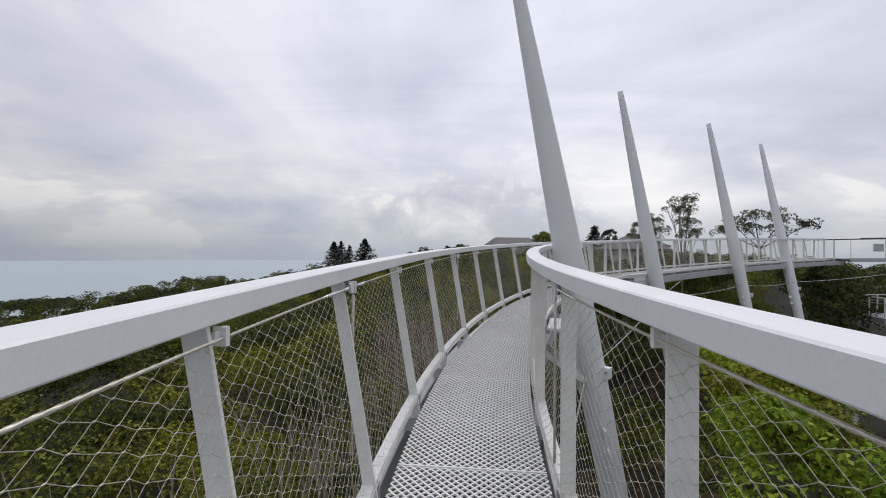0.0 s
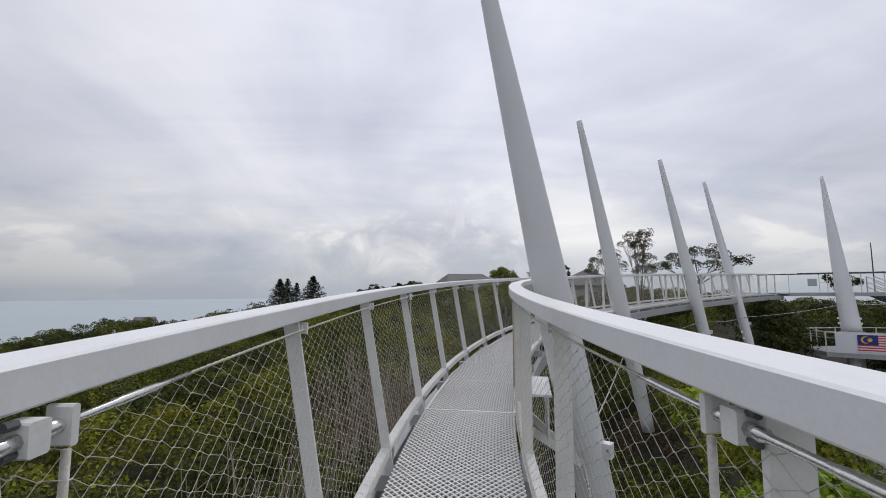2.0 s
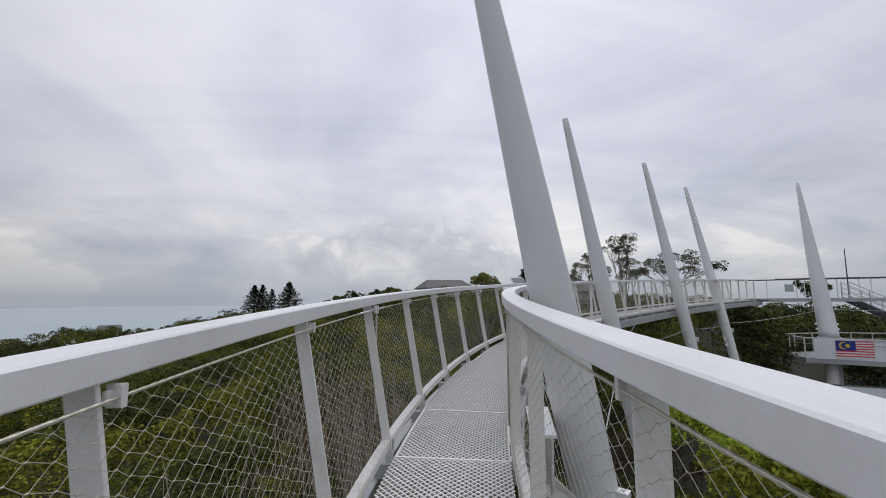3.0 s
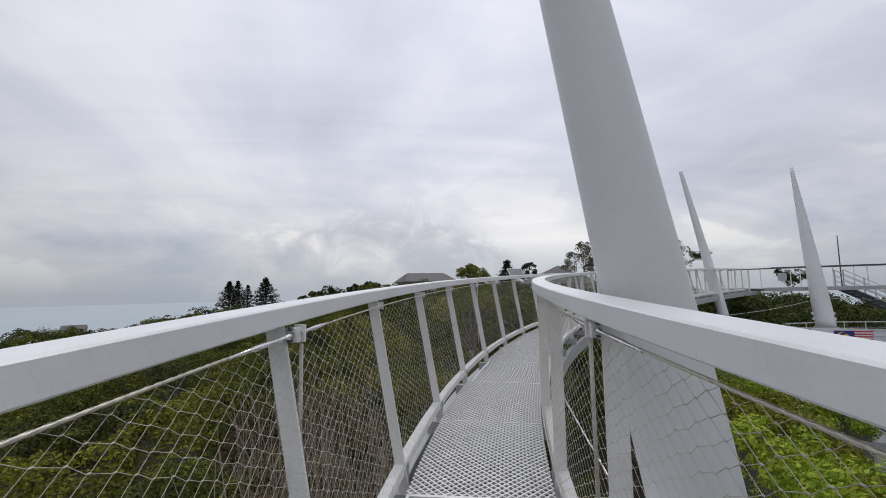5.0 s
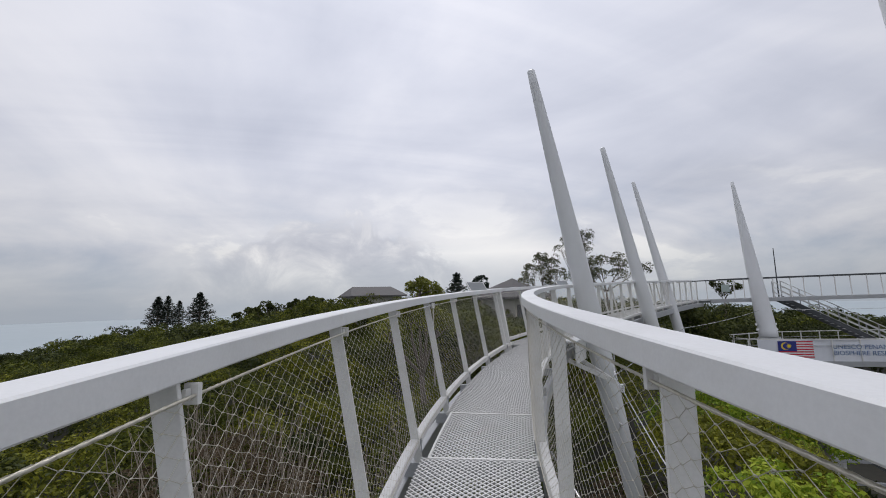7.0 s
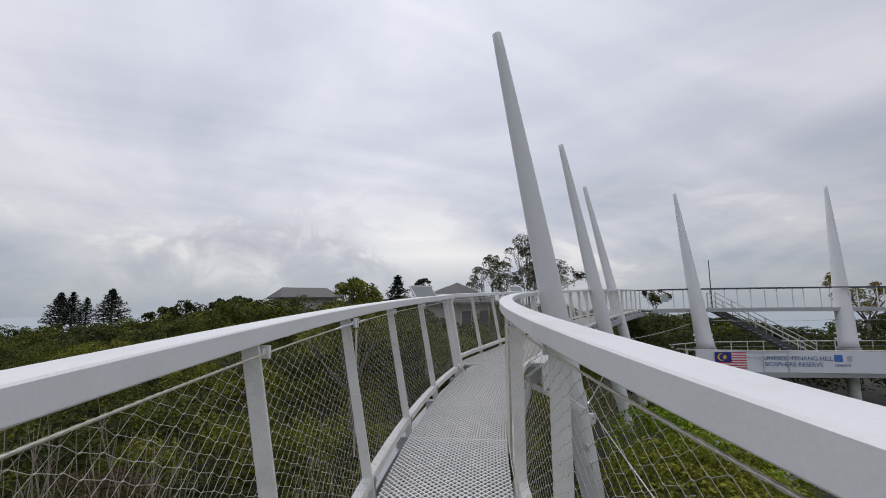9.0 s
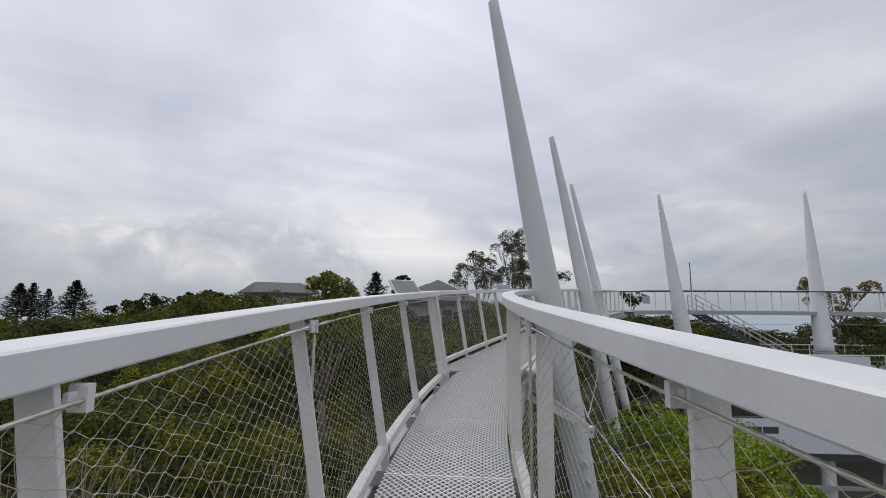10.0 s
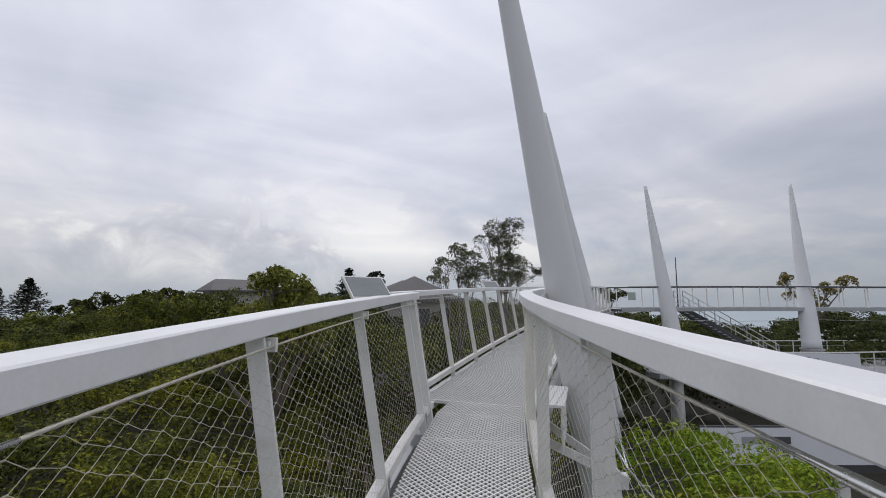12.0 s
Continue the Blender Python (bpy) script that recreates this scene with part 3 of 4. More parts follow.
M_LABEL = "tall white tapered steel mast leaning outward beside the walkway"
SPINDLE = dict(r_base=0.20, r_mid=0.265, r_tip=0.105, mid=0.42, label=M_LABEL)
mast((3.21, 7.26, -5.31), (1.07, 7.59, 6.06), **{**SPINDLE, "r_mid": 0.257, "r_tip": 0.060})
mast((8.81, 15.89, -4.8), (7.04, 16.69, 6.39), **SPINDLE)
mast((15.30, 20.60, -4.4), (13.98, 22.10, 6.81), **SPINDLE)
mast((21.14, 24.53, -5.0), (20.68, 27.32, 7.14), **SPINDLE)
mast(at(-3.6, 2.84, -4.0), at(-3.5, 0.98, 7.35), **SPINDLE)
P_LABEL = "tall white tapered steel mast standing on the lower platform"
mast((29.85, 26.45, -2.75), (31.01, 28.54, 8.20), 0.52, 0.50, 0.10, 0.12, P_LABEL, True)
mast((37.75, 22.05, -2.75), (40.87, 23.34, 8.67), 0.52, 0.50, 0.10, 0.12, P_LABEL, True)


# ---- far side of the ring ----
far = tagged(empty("far_fence", at(KINK + LONG2, 0, 0)), "pale far walkway fence with slim posts and clear panels", "fence", kind="thing")
F0, F1 = KINK + LONG2, KINK + LONG2 + LONG3 + 12
section_sweep("handrail", F0, F1, 1.0, rect(-0.10, 0.02, 1.33, 1.41), DARK, far, "dark slim handrail")
section_sweep("handrail", F0 + 2, F1, 1.0, rect(1.40, 1.50, 1.33, 1.41), DARK, far)
section_sweep("edge_beam", F0, F1, 1.0, rect(-0.2, -0.08, -0.20, 0.04), GREYS, far)
section_sweep("edge_beam", F0 + 1.5, F1, 1.0, rect(1.36, 1.50, -0.20, 0.04), GREYS, far)
for s in FAR_POSTS:
    post(s, (-0.05, 1.33), (-0.02, -0.1), 0.06, 0.04, far)
    if s > F0 + 2:
        post(s, (1.45, 1.33), (1.43, -0.1), 0.06, 0.04, far)


# ---- ground, sea ----
def soft(a, b, x):
    t = np.clip((x - a) / (b - a), 0, 1)
    return t * t * (3 - 2 * t)


RIDGE_AZ = (-180, -60, -44, -37, -34.7, -32, -28, -23, -21, -15, -9, -6.5, -3, 1, 5.5, 14, 30, 60, 100, 180)
RIDGE_EL = (-12, -12, -10, -8.2, -7.0, -5.6, -5.1, -5.3, -3.6, -2.5, -2.0, -1.6, -0.7, 0.1, 0.6, 0.9, 0.5, -2, -6, -8)


def ridge(b, r):
    """Height of the skyline's tree tops at the bearing b, if they stand r metres off."""
    return 0.3 + r * np.tan(np.radians(np.interp(b, RIDGE_AZ, RIDGE_EL)))


def ground_z(x, y):
    """Hill top round the ring, a rise ahead, and a fall to the sea on the seaward side."""
    x, y = np.asarray(x, float), np.asarray(y, float)
    r = np.hypot(x, y)
    az = np.degrees(np.arctan2(x, y))
    z = -8.5 + 0.6 * np.sin(x * 0.21 + 1) * np.cos(y * 0.17)
    far_z = np.minimum(ridge(az, np.minimum(r, 380.0)), 3.0) - 7.0
    z = z + (far_z - z) * soft(15, 75, r)
    z = z + (-130 - z) * soft(420, 900, r)
    return z


def ground_sheet():
    na, rr = 180, np.concatenate([[0.001, 0.5], np.geomspace(3, 4600, 80)])
    an = np.linspace(0, 2 * np.pi, na, endpoint=False)
    R, A = np.meshgrid(rr, an, indexing="ij")
    X, Y = R * np.sin(A), R * np.cos(A)
    Z = ground_z(X, Y)
    co = np.stack([X, Y, Z], -1).reshape(-1, 3)
    i, k = np.meshgrid(np.arange(len(rr) - 1), np.arange(na), indexing="ij")
    q = np.stack([i * na + k, i * na + (k + 1) % na, (i + 1) * na + (k + 1) % na, (i + 1) * na + k], -1).reshape(-1, 4)
    ob = new("ground", indexed_mesh("ground", co, q[:, ::-1], SOIL, True))
    tagged(ob, "dark leaf-littered forest ground of a hill", "ground", kind="structure")


ground_sheet()
SEA = material("sea_water", (0.31, 0.375, 0.405), 0.4, var=0.06, scale=0.002, fine=0.02, bump=0.0)
sea_co = [(math.sin(a) * 4900, math.cos(a) * 4900, -98) for a in np.linspace(0, 2 * math.pi, 96, endpoint=False)]
sea = tagged(new("water", mesh_from("water", sea_co, [tuple(range(96))[::-1]], SEA)), "pale hazy grey-blue sea below the hill", "sea", kind="structure")


# ---- foliage ----
rng = np.random.default_rng(7)


def leaf_quads(points, size, spread=0.9, tilt=0.5):
    """Leaf blades as rhombic quads. points: (n, 6), places and the outward ways that the blades face, more or less."""
    c, out = points[:, :3], points[:, 3:]
    n = len(c)
    nrm = out + rng.normal(0, tilt, (n, 3)) + np.array([0, 0, 0.25])
    nrm /= np.maximum(np.linalg.norm(nrm, axis=1), 1e-6)[:, None]
    d = np.cross(nrm, rng.normal(0, 1, (n, 3)))
    d /= np.maximum(np.linalg.norm(d, axis=1), 1e-6)[:, None]
    w = np.cross(nrm, d)
    s = (np.asarray(size) * rng.uniform(0.55, 1.35, n))[:, None]
    a, b = c - d * s * 0.5, c + d * s * 0.5 - nrm * s * 0.12
    m = c + d * s * 0.05 + nrm * s * 0.04
    return np.stack([a, m + w * s * 0.27 * spread, b, m - w * s * 0.27 * spread], 1)


def clump_points(centre, radius, n, squash=0.8, shell=0.55, lobe=0.40):
    """Leaves on the skins of many small lobes that make up a crown: places and outward ways."""
    k = max(7, int(n ** 0.5 * 0.42))
    v = rng.normal(0, 1, (k, 3))
    v /= np.linalg.norm(v, axis=1)[:, None]
    v[:, 2] = np.where(v[:, 2] < -0.25, -v[:, 2], v[:, 2])
    mid = v * rng.uniform(shell, 0.85, (k, 1)) * radius
    rl = rng.uniform(0.65, 1.25, k) * lobe * radius
    which = rng.integers(0, k, n)
    o = rng.normal(0, 1, (n, 3)) + np.array([0, 0, 0.55]) + v[which] * 0.5
    o /= np.linalg.norm(o, axis=1)[:, None]
    p = mid[which] + o * (rl[which] * rng.uniform(0.72, 1.06, n))[:, None]
    p[:, 2] *= squash
    return np.concatenate([p + np.asarray(centre), o], axis=1)


def clear_of_walk(x, y):
    """Distance from the walkway's middle line, roughly."""
    d = np.full(np.shape(x), 1e3)
    for s in np.arange(-6, 70, 1.5):
        p = at(s, 0.7, 0)
        d = np.minimum(d, np.hypot(x - p.x, y - p.y))
    return d


def patch(x, y):
    """Which kind of bush grows where: patches some metres wide."""
    return math.sin(x * 0.62 + 1.3 * math.sin(y * 0.45)) + math.sin(y * 0.71 + x * 0.23 + 1.0)


def canopy(name, label, x0, x1, y0, y1, step, top, leaf, n_leaf, mat, r0, r1, keep=lambda x, y: True, kind="stuff", mixmat=None):
    quads, other = [], []
    xs, ys = np.meshgrid(np.arange(x0, x1, step), np.arange(y0, y1, step))
    xs = xs.ravel() + rng.uniform(-0.45, 0.45, xs.size) * step
    ys = ys.ravel() + rng.uniform(-0.45, 0.45, ys.size) * step
    dist = clear_of_walk(xs, ys)
    for x, y, dw in zip(xs, ys, dist):
        if not keep(x, y):
            continue
        r = rng.uniform(r0, r1)
        z = top(x, y) - r * 1.0 + rng.uniform(-0.45, 0.25) * r
        if dw < 2.3 + r:
            z = min(z, -2.5 - r * 0.7)
        (other if mixmat and patch(x, y) + rng.uniform(-0.5, 0.5) > 0.45 else quads).append(leaf_quads(clump_points((x, y, z), r, n_leaf), leaf))
    for part_quads, m in ((quads, mat), (other, mixmat)):
        if part_quads:
            ob = new(name, quads_mesh(name, np.concatenate(part_quads), m))
            tagged(ob, label, "woodland" if r1 > 1 else "shrubs", kind=kind)


def bearing(x, y):
    return math.degrees(math.atan2(x, y))


def crown_top(x, y):
    """Height of the tree tops on the seaward side and ahead."""
    r, b = math.hypot(x, y), bearing(x, y)
    near_z = -4.9 + 1.2 * float(soft(8, 26, y))
    return near_z + (float(ridge(b, 75.0)) - near_z) * float(soft(22, 72, r))


def ring_gap(x, y):
    return RAD - math.hypot(x - CX, y - CY)


def off_walk(x, y):
    return float(clear_of_walk(np.array([x]), np.array([y]))[0])


def seaward(x, y):
    p, h = line_at(KINK)
    past = (x - p.x) * math.sin(HEAD2 + 0.15) + (y - p.y) * math.cos(HEAD2 + 0.15)
    left = -(x - p.x) * math.cos(HEAD2 + 0.15) + (y - p.y) * math.sin(HEAD2 + 0.15)
    return ring_gap(x, y) < -0.3 if past < 0 else left > 0.6


def mast_room(x, y):
    """Keeps the climbers off the foot of the mast inside the ring."""
    a, b = at(7.0, 2.6, 0), at(5.4, 2.3, 0)
    return math.hypot(x - a.x, y - a.y) > 1.7 and math.hypot(x - b.x, y - b.y) > 1.3


def dry_patch(x, y):
    """A strip of dry, twiggy shrubs on the slope outside the ring."""
    return ((x + 0.4 + 0.12 * (y - 18)) / 2.3) ** 2 + ((y - 19) / 6.5) ** 2 < 1 + 0.25 * math.sin(x * 3 + y * 2)


canopy("near_shrubs", "dense green shrubs and ferns below the walkway", -12, 22, -3, 36, 1.35, lambda x, y: crown_top(x, y) + 0.25 + 0.7 * math.sin(x * 1.1 + y * 0.7), 0.092, 1500, LEAF,
       0.85, 1.7, lambda x, y: seaward(x, y) and off_walk(x, y) < 7.5 and not dry_patch(x, y), mixmat=LEAF_OLIVE)
# dark leaves put the shade between the green shrubs into the colour
canopy("shade_dark_shrubs", "shrubs between the green ones, shade put into their dark leaves", -9, 16, -1, 30, 1.2, lambda x, y: crown_top(x, y) + 0.42, 0.12, 800, LEAF_DARK,
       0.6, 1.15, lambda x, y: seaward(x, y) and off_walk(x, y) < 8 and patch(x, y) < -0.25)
canopy("dry_shrubs", "brownish dry shrubs among the green ones", -9, 16, 4, 32, 1.15, lambda x, y: crown_top(x, y) + 0.25 * math.sin(x * 2 + y), 0.085, 900, LEAF_BROWN,
       0.6, 1.1, lambda x, y: seaward(x, y) and (dry_patch(x, y) or (off_walk(x, y) < 5.5 and patch(x, y) < -1.15)))
canopy("woodland", "mixed green tree crowns on the hillside", -46, 30, 2, 62, 2.7, crown_top, 0.17, 1250, LEAF,
       1.4, 2.5, lambda x, y: seaward(x, y) and off_walk(x, y) >= 6.5 and -62 < bearing(x, y) < 40, mixmat=LEAF_OLIVE)
canopy("dark_woodland", "dark green tree crowns among the woodland", -46, 30, 8, 62, 4.6, lambda x, y: crown_top(x, y) + 0.15, 0.21, 1000, LEAF_DARK,
       1.6, 2.6, lambda x, y: seaward(x, y) and off_walk(x, y) >= 8 and -62 < bearing(x, y) < 40)
canopy("far_woodland", "dark tree crowns on the far ridge", -120, 90, 40, 130, 5.5, lambda x, y: float(ridge(bearing(x, y), min(math.hypot(x, y), 80.0))) - 0.4, 0.45, 700, LEAF_DARK,
       2.2, 4.2, lambda x, y: -60 < bearing(x, y) < 60 and math.hypot(x, y) > 60, mixmat=LEAF)
canopy("headland_woods", "hazy dark woods on the distant headland", -330, 60, 110, 400, 12.0, lambda x, y: float(ridge(bearing(x, y), math.hypot(x, y))) - 1.5, 1.6, 220, LEAF_DARK,
       5.0, 9.0, lambda x, y: -37.5 < bearing(x, y) < 4 and 130 < math.hypot(x, y) < 400)
def climber_spot(x, y):
    g = ring_gap(x, y)
    return 1.9 < g < 6.4 and y < 18.3 and x > 0.62 * y + 0.5 and not (x > 7.4 and y > 14.2 and g < 3.0) and mast_room(x, y)


def climber_top(x, y):
    return -1.5 - 0.24 * max(0.0, ring_gap(x, y) - 3.0) - 0.9 * float(soft(10.0, 14.0, y))


canopy("climber_shrubs", "bright green leafy climbers inside the ring", 1.0, 16, -4, 19, 1.15, climber_top, 0.115, 1300, LEAF_BRIGHT,
       0.75, 1.4, climber_spot, mixmat=LEAF_OLIVE)
canopy("understory", "dark olive undergrowth below the inner edge of the walkway", 1.0, 14, -4, 19, 1.5, lambda x, y: -4.7, 0.12, 800, LEAF,
       0.8, 1.4, lambda x, y: 1.0 < ring_gap(x, y) < 5.5 and not climber_spot(x, y), mixmat=LEAF_BROWN)
# takes the haze-tinted needle colour to make the far woods look hazy
canopy("far_headland", "dark wooded headland across the bay, haze put into its leaf colour", -830, -620, 640, 830, 14.0, lambda x, y: -88.5, 5.0, 90, NEEDLE,
       8.0, 12.0, lambda x, y: bearing(x, y) < -41 and 950 < math.hypot(x, y) < 1080)
# trees, with dark crowns added in place of the shaded ground between
canopy("inner_woodland", "dark green trees below the ring, some added in place of shaded ground", 8, 48, -10, 30, 2.9, lambda x, y: -6.2, 0.26, 520, LEAF_DARK,
       1.5, 2.5, lambda x, y: ring_gap(x, y) > 5.5 and bearing(x, y) > 28)
canopy("back_woodland", "dark green trees behind the far walkway", 24, 75, 14, 56, 2.7, lambda x, y: -1.0 - 2.3 * float(soft(47, 52, bearing(x, y))) * (1 - float(soft(62, 66, bearing(x, y)))), 0.28, 640, LEAF_DARK,
       1.6, 2.8, lambda x, y: not seaward(x, y) and y > 46.5 - 0.625 * x + 1.5 and 34 < bearing(x, y) < 85)


# ---- trees with a shape of their own ----
def limb(pts, r0, r1, sides=7):
    n = len(pts)
    return tube_along(pts, [r0 + (r1 - r0) * i / (n - 1) for i in range(n)], sides)


def broad_tree(base, crowns, r_trunk, leaf, n_leaf, mat, label, spread=0.9):
    """A tree: tapered trunk, limbs to each crown clump, leaves in lobed clumps. crowns: (centre, radius)."""
    base = Vector(base)
    ob = tagged(empty("tree", base), label, "tree")
    top = sum((Vector(c) for c, _ in crowns), Vector()) / len(crowns)
    fork = base.lerp(top, 0.62)
    pieces = [limb([base + (fork - base) * f + Vector((math.sin(f * 5) * 0.05, math.cos(f * 4) * 0.05, 0)) for f in np.linspace(0, 1, 7)], r_trunk, r_trunk * 0.55)]
    quads = []
    for c, r in crowns:
        c = Vector(c)
        m = fork.lerp(c, 0.5) + Vector((rng.normal(0, 0.08), rng.normal(0, 0.08), 0.05)) * r
        pieces.append(limb([fork, m, c], r_trunk * 0.45, r_trunk * 0.12, 6))
        for _ in range(9):
            d = Vector(rng.normal(0, 1, 3))
            d.normalize()
            d.z = abs(d.z) * 0.8
            pieces.append(limb([m.lerp(c, rng.uniform(0.2, 1)), c + d * r * 0.45, c + d * r * 0.95], r_trunk * 0.14, r_trunk * 0.03, 5))
        quads.append(leaf_quads(clump_points(c, r, n_leaf, 0.85, 0.3, 0.36), leaf, spread, 0.8))
    co, fa = joined(pieces)
    put_under("trunk", mesh_from("trunk", co, fa, BARK, True), ob)
    put_under("crown", quads_mesh("crown", np.concatenate(quads), mat), ob)
    return ob


def conifer(base, height, width, label, tiers=13, droop=-0.1, per=9, bare=0.12, leaf=None):
    """A tiered conifer: straight trunk, whorls of branches, needle sprays along them."""
    base = Vector(base)
    ob = tagged(empty("conifer_tree", base), label, "tree")
    tip = base + Vector((0, 0, height))
    pieces = [limb([base, base.lerp(tip, 0.5), tip], width * 0.045, width * 0.008)]
    quads = []
    size = leaf or width * 0.14
    for k in range(tiers):
        f = bare + (1 - bare) * k / tiers
        reach = width * 0.5 * (1 - ((k + 0.2) / tiers) ** 1.35) * rng.uniform(0.75, 1.1)
        c = base.lerp(tip, f)
        for j in range(per):
            a = 2 * math.pi * (j + 0.37 * k) / per + rng.normal(0, 0.12)
            d = Vector((math.cos(a), math.sin(a), droop + rng.normal(0.08, 0.08)))
            e = c + d * reach * rng.uniform(0.7, 1.1)
            pieces.append(limb([c, c.lerp(e, 0.6), e + Vector((0, 0, reach * 0.10))], width * 0.010, width * 0.003, 4))
            pts = np.array([tuple(c.lerp(e, g)) for g in rng.uniform(0.3, 1.0, 14)]) + rng.normal(0, size * 0.25, (14, 3))
            pts = np.concatenate([pts, np.tile((0.0, 0.0, 1.0), (14, 1))], axis=1)
            quads.append(leaf_quads(pts, size, 1.0, 0.4))
    co, fa = joined(pieces)
    put_under("trunk", mesh_from("trunk", co, fa, BARK), ob)
    put_under("crown", quads_mesh("crown", np.concatenate(quads), NEEDLE), ob)
    return ob


def polar(b, r, z):
    return (math.sin(radians(b)) * r, math.cos(radians(b)) * r, z)


broad_tree((5.6, 22.5, -6.0), [((5.35, 22.2, 0.55), 0.72), ((5.9, 22.4, 0.35), 0.65), ((5.0, 22.5, -0.1), 0.7), ((5.5, 22.1, -0.6), 0.9), ((4.3, 22.7, -1.0), 0.9), ((6.2, 22.6, -0.8), 0.8)],
           0.16, 0.11, 1300, LEAF_YELLOW, "yellow-green bushy tree with a rounded crown")
broad_tree((13.9, 24.6, -6.5), [((13.55, 24.1, 3.0), 0.62), ((14.05, 24.0, 2.95), 0.6), ((13.25, 24.3, 2.45), 0.55), ((14.25, 24.2, 2.35), 0.6), ((13.75, 24.1, 2.4), 0.6), ((13.6, 24.0, 1.75), 0.55), ((14.3, 24.0, 1.5), 0.6), ((14.75, 24.2, 1.15), 0.5), ((13.9, 24.0, 1.0), 0.6)],
           0.07, 0.07, 820, LEAF_GREY, "slender tree with an open crown beside the walkway")
broad_tree((12.1, 24.4, -6.5), [((11.85, 24.3, 1.95), 0.5), ((12.35, 24.2, 1.75), 0.55), ((11.4, 24.5, 1.45), 0.5), ((11.95, 24.3, 1.3), 0.6), ((12.75, 24.3, 1.25), 0.55), ((11.2, 24.4, 0.9), 0.5), ((12.3, 24.3, 0.8), 0.6)],
           0.06, 0.07, 820, LEAF_GREY, "smaller slender tree with an open dark crown")
broad_tree((52.5, 25.8, -6.0), [((50.3, 27.2, 1.9), 1.0), ((51.6, 26.5, 0.6), 1.3), ((53.3, 25.0, 0.9), 1.2), ((54.4, 24.0, 1.6), 1.1), ((52.6, 25.6, -0.6), 1.5)],
           0.2, 0.22, 500, leaf_material("autumn_leaves", (0.21, 0.18, 0.06), (0.38, 0.30, 0.11)), "tree with yellowing leaves beyond the far walkway")
for x, y, z, r in ((24.6, 26.9, -0.7, 1.0), (25.9, 28.6, -0.4, 1.1), (26.9, 27.9, -1.5, 1.3), (23.6, 26.0, -2.2, 1.3)):
    broad_tree((x, y, -8), [((x, y, z - r), r), ((x + 0.7, y + 0.3, z - 2 * r), r * 1.1), ((x - 0.8, y - 0.2, z - 1.8 * r), r), ((x, y, z - 3.2 * r), r * 1.2)],
               0.15, 0.2, 900, LEAF_DARK, "dark green leafy tree beside the far walkway")
broad_tree((42.5, 56.0, -4.0), [((40.0, 57.5, 4.0), 1.9), ((42.0, 56.3, 5.0), 1.8), ((44.4, 54.8, 4.6), 2.0), ((46.2, 53.5, 3.6), 1.7), ((41.6, 56.5, 3.0), 1.8), ((44.0, 55.0, 2.8), 2.0), ((38.6, 58.4, 3.0), 1.5)],
           0.22, 0.26, 600, LEAF_GREY, "wide open-crowned tree beyond the far walkway")
broad_tree((57.0, 50.0, -4.0), [((56.5, 50.4, 0.9), 1.3), ((58.0, 49.5, 0.7), 1.3), ((57.2, 50, 0.1), 1.5)], 0.18, 0.3, 420, LEAF_DARK, "small round tree beyond the far walkway")
for b, h, w in ((-14.2, 33, 20.0), (-13.3, 34, 17.0), (-12.2, 29, 14.0), (-10.2, 37, 23.0)):
    conifer(polar(b, 520, -25.0), h + 4, w * 1.6, "dark tiered pine on the distant ridge", 15, 0.06, 8, 0.22, w * 0.12)
conifer((27.3, 75.1, -4.0), 9.0, 5.4, "dark layered conifer behind the woodland", 10, 0.12, 11, 0.4, 0.55)
for b, r, ww, hh in ((-2.2, 84, 5.5, 3.4), (-4.0, 86, 4.5, 3.2), (2.6, 84, 4.0, 3.2), (0.8, 85, 3.0, 2.8)):
    z = float(ridge(b, r))
    p = polar(b, r, z - 6)
    broad_tree(p, [((p[0] - ww * 0.3, p[1], z - 0.6), ww * 0.3), ((p[0] + ww * 0.3, p[1], z - 0.4), ww * 0.3), ((p[0], p[1], z), ww * 0.32)], 0.2, 0.4, 420, LEAF_DARK, "flat-topped dark tree on the ridge")
ball = tagged(empty("topiary_tree", (16.6, 41.6, -4)), "dark rounded clipped tree near the roofs", "tree")
co, fa = limb([(16.6, 41.6, -4), (16.6, 41.6, -1), (16.6, 41.6, 1.4)], 0.15, 0.06)
put_under("trunk", mesh_from("trunk", co, fa, BARK), ball)
put_under("crown", quads_mesh("crown", np.concatenate([leaf_quads(clump_points((16.6, 41.6, z), r, 700, 0.95, 0.75, 0.3), 0.2) for z, r in ((1.6, 0.75), (0.8, 0.85))]), NEEDLE), ball)


canopy("roadside_bushes", "leafy bushes in front of the roofs", 8.0, 22, 25.5, 40, 1.7, lambda x, y: -0.35 + 0.045 * (y - 26), 0.17, 1300, LEAF,
       1.1, 1.8, lambda x, y: seaward(x, y) and off_walk(x, y) > 3.2, mixmat=LEAF_DARK)
canopy("house_bushes", "leafy trees round the hipped roof", 3, 17, 47, 54, 2.4, lambda x, y: 0.8, 0.24, 800, LEAF, 1.4, 2.2, mixmat=LEAF_DARK)


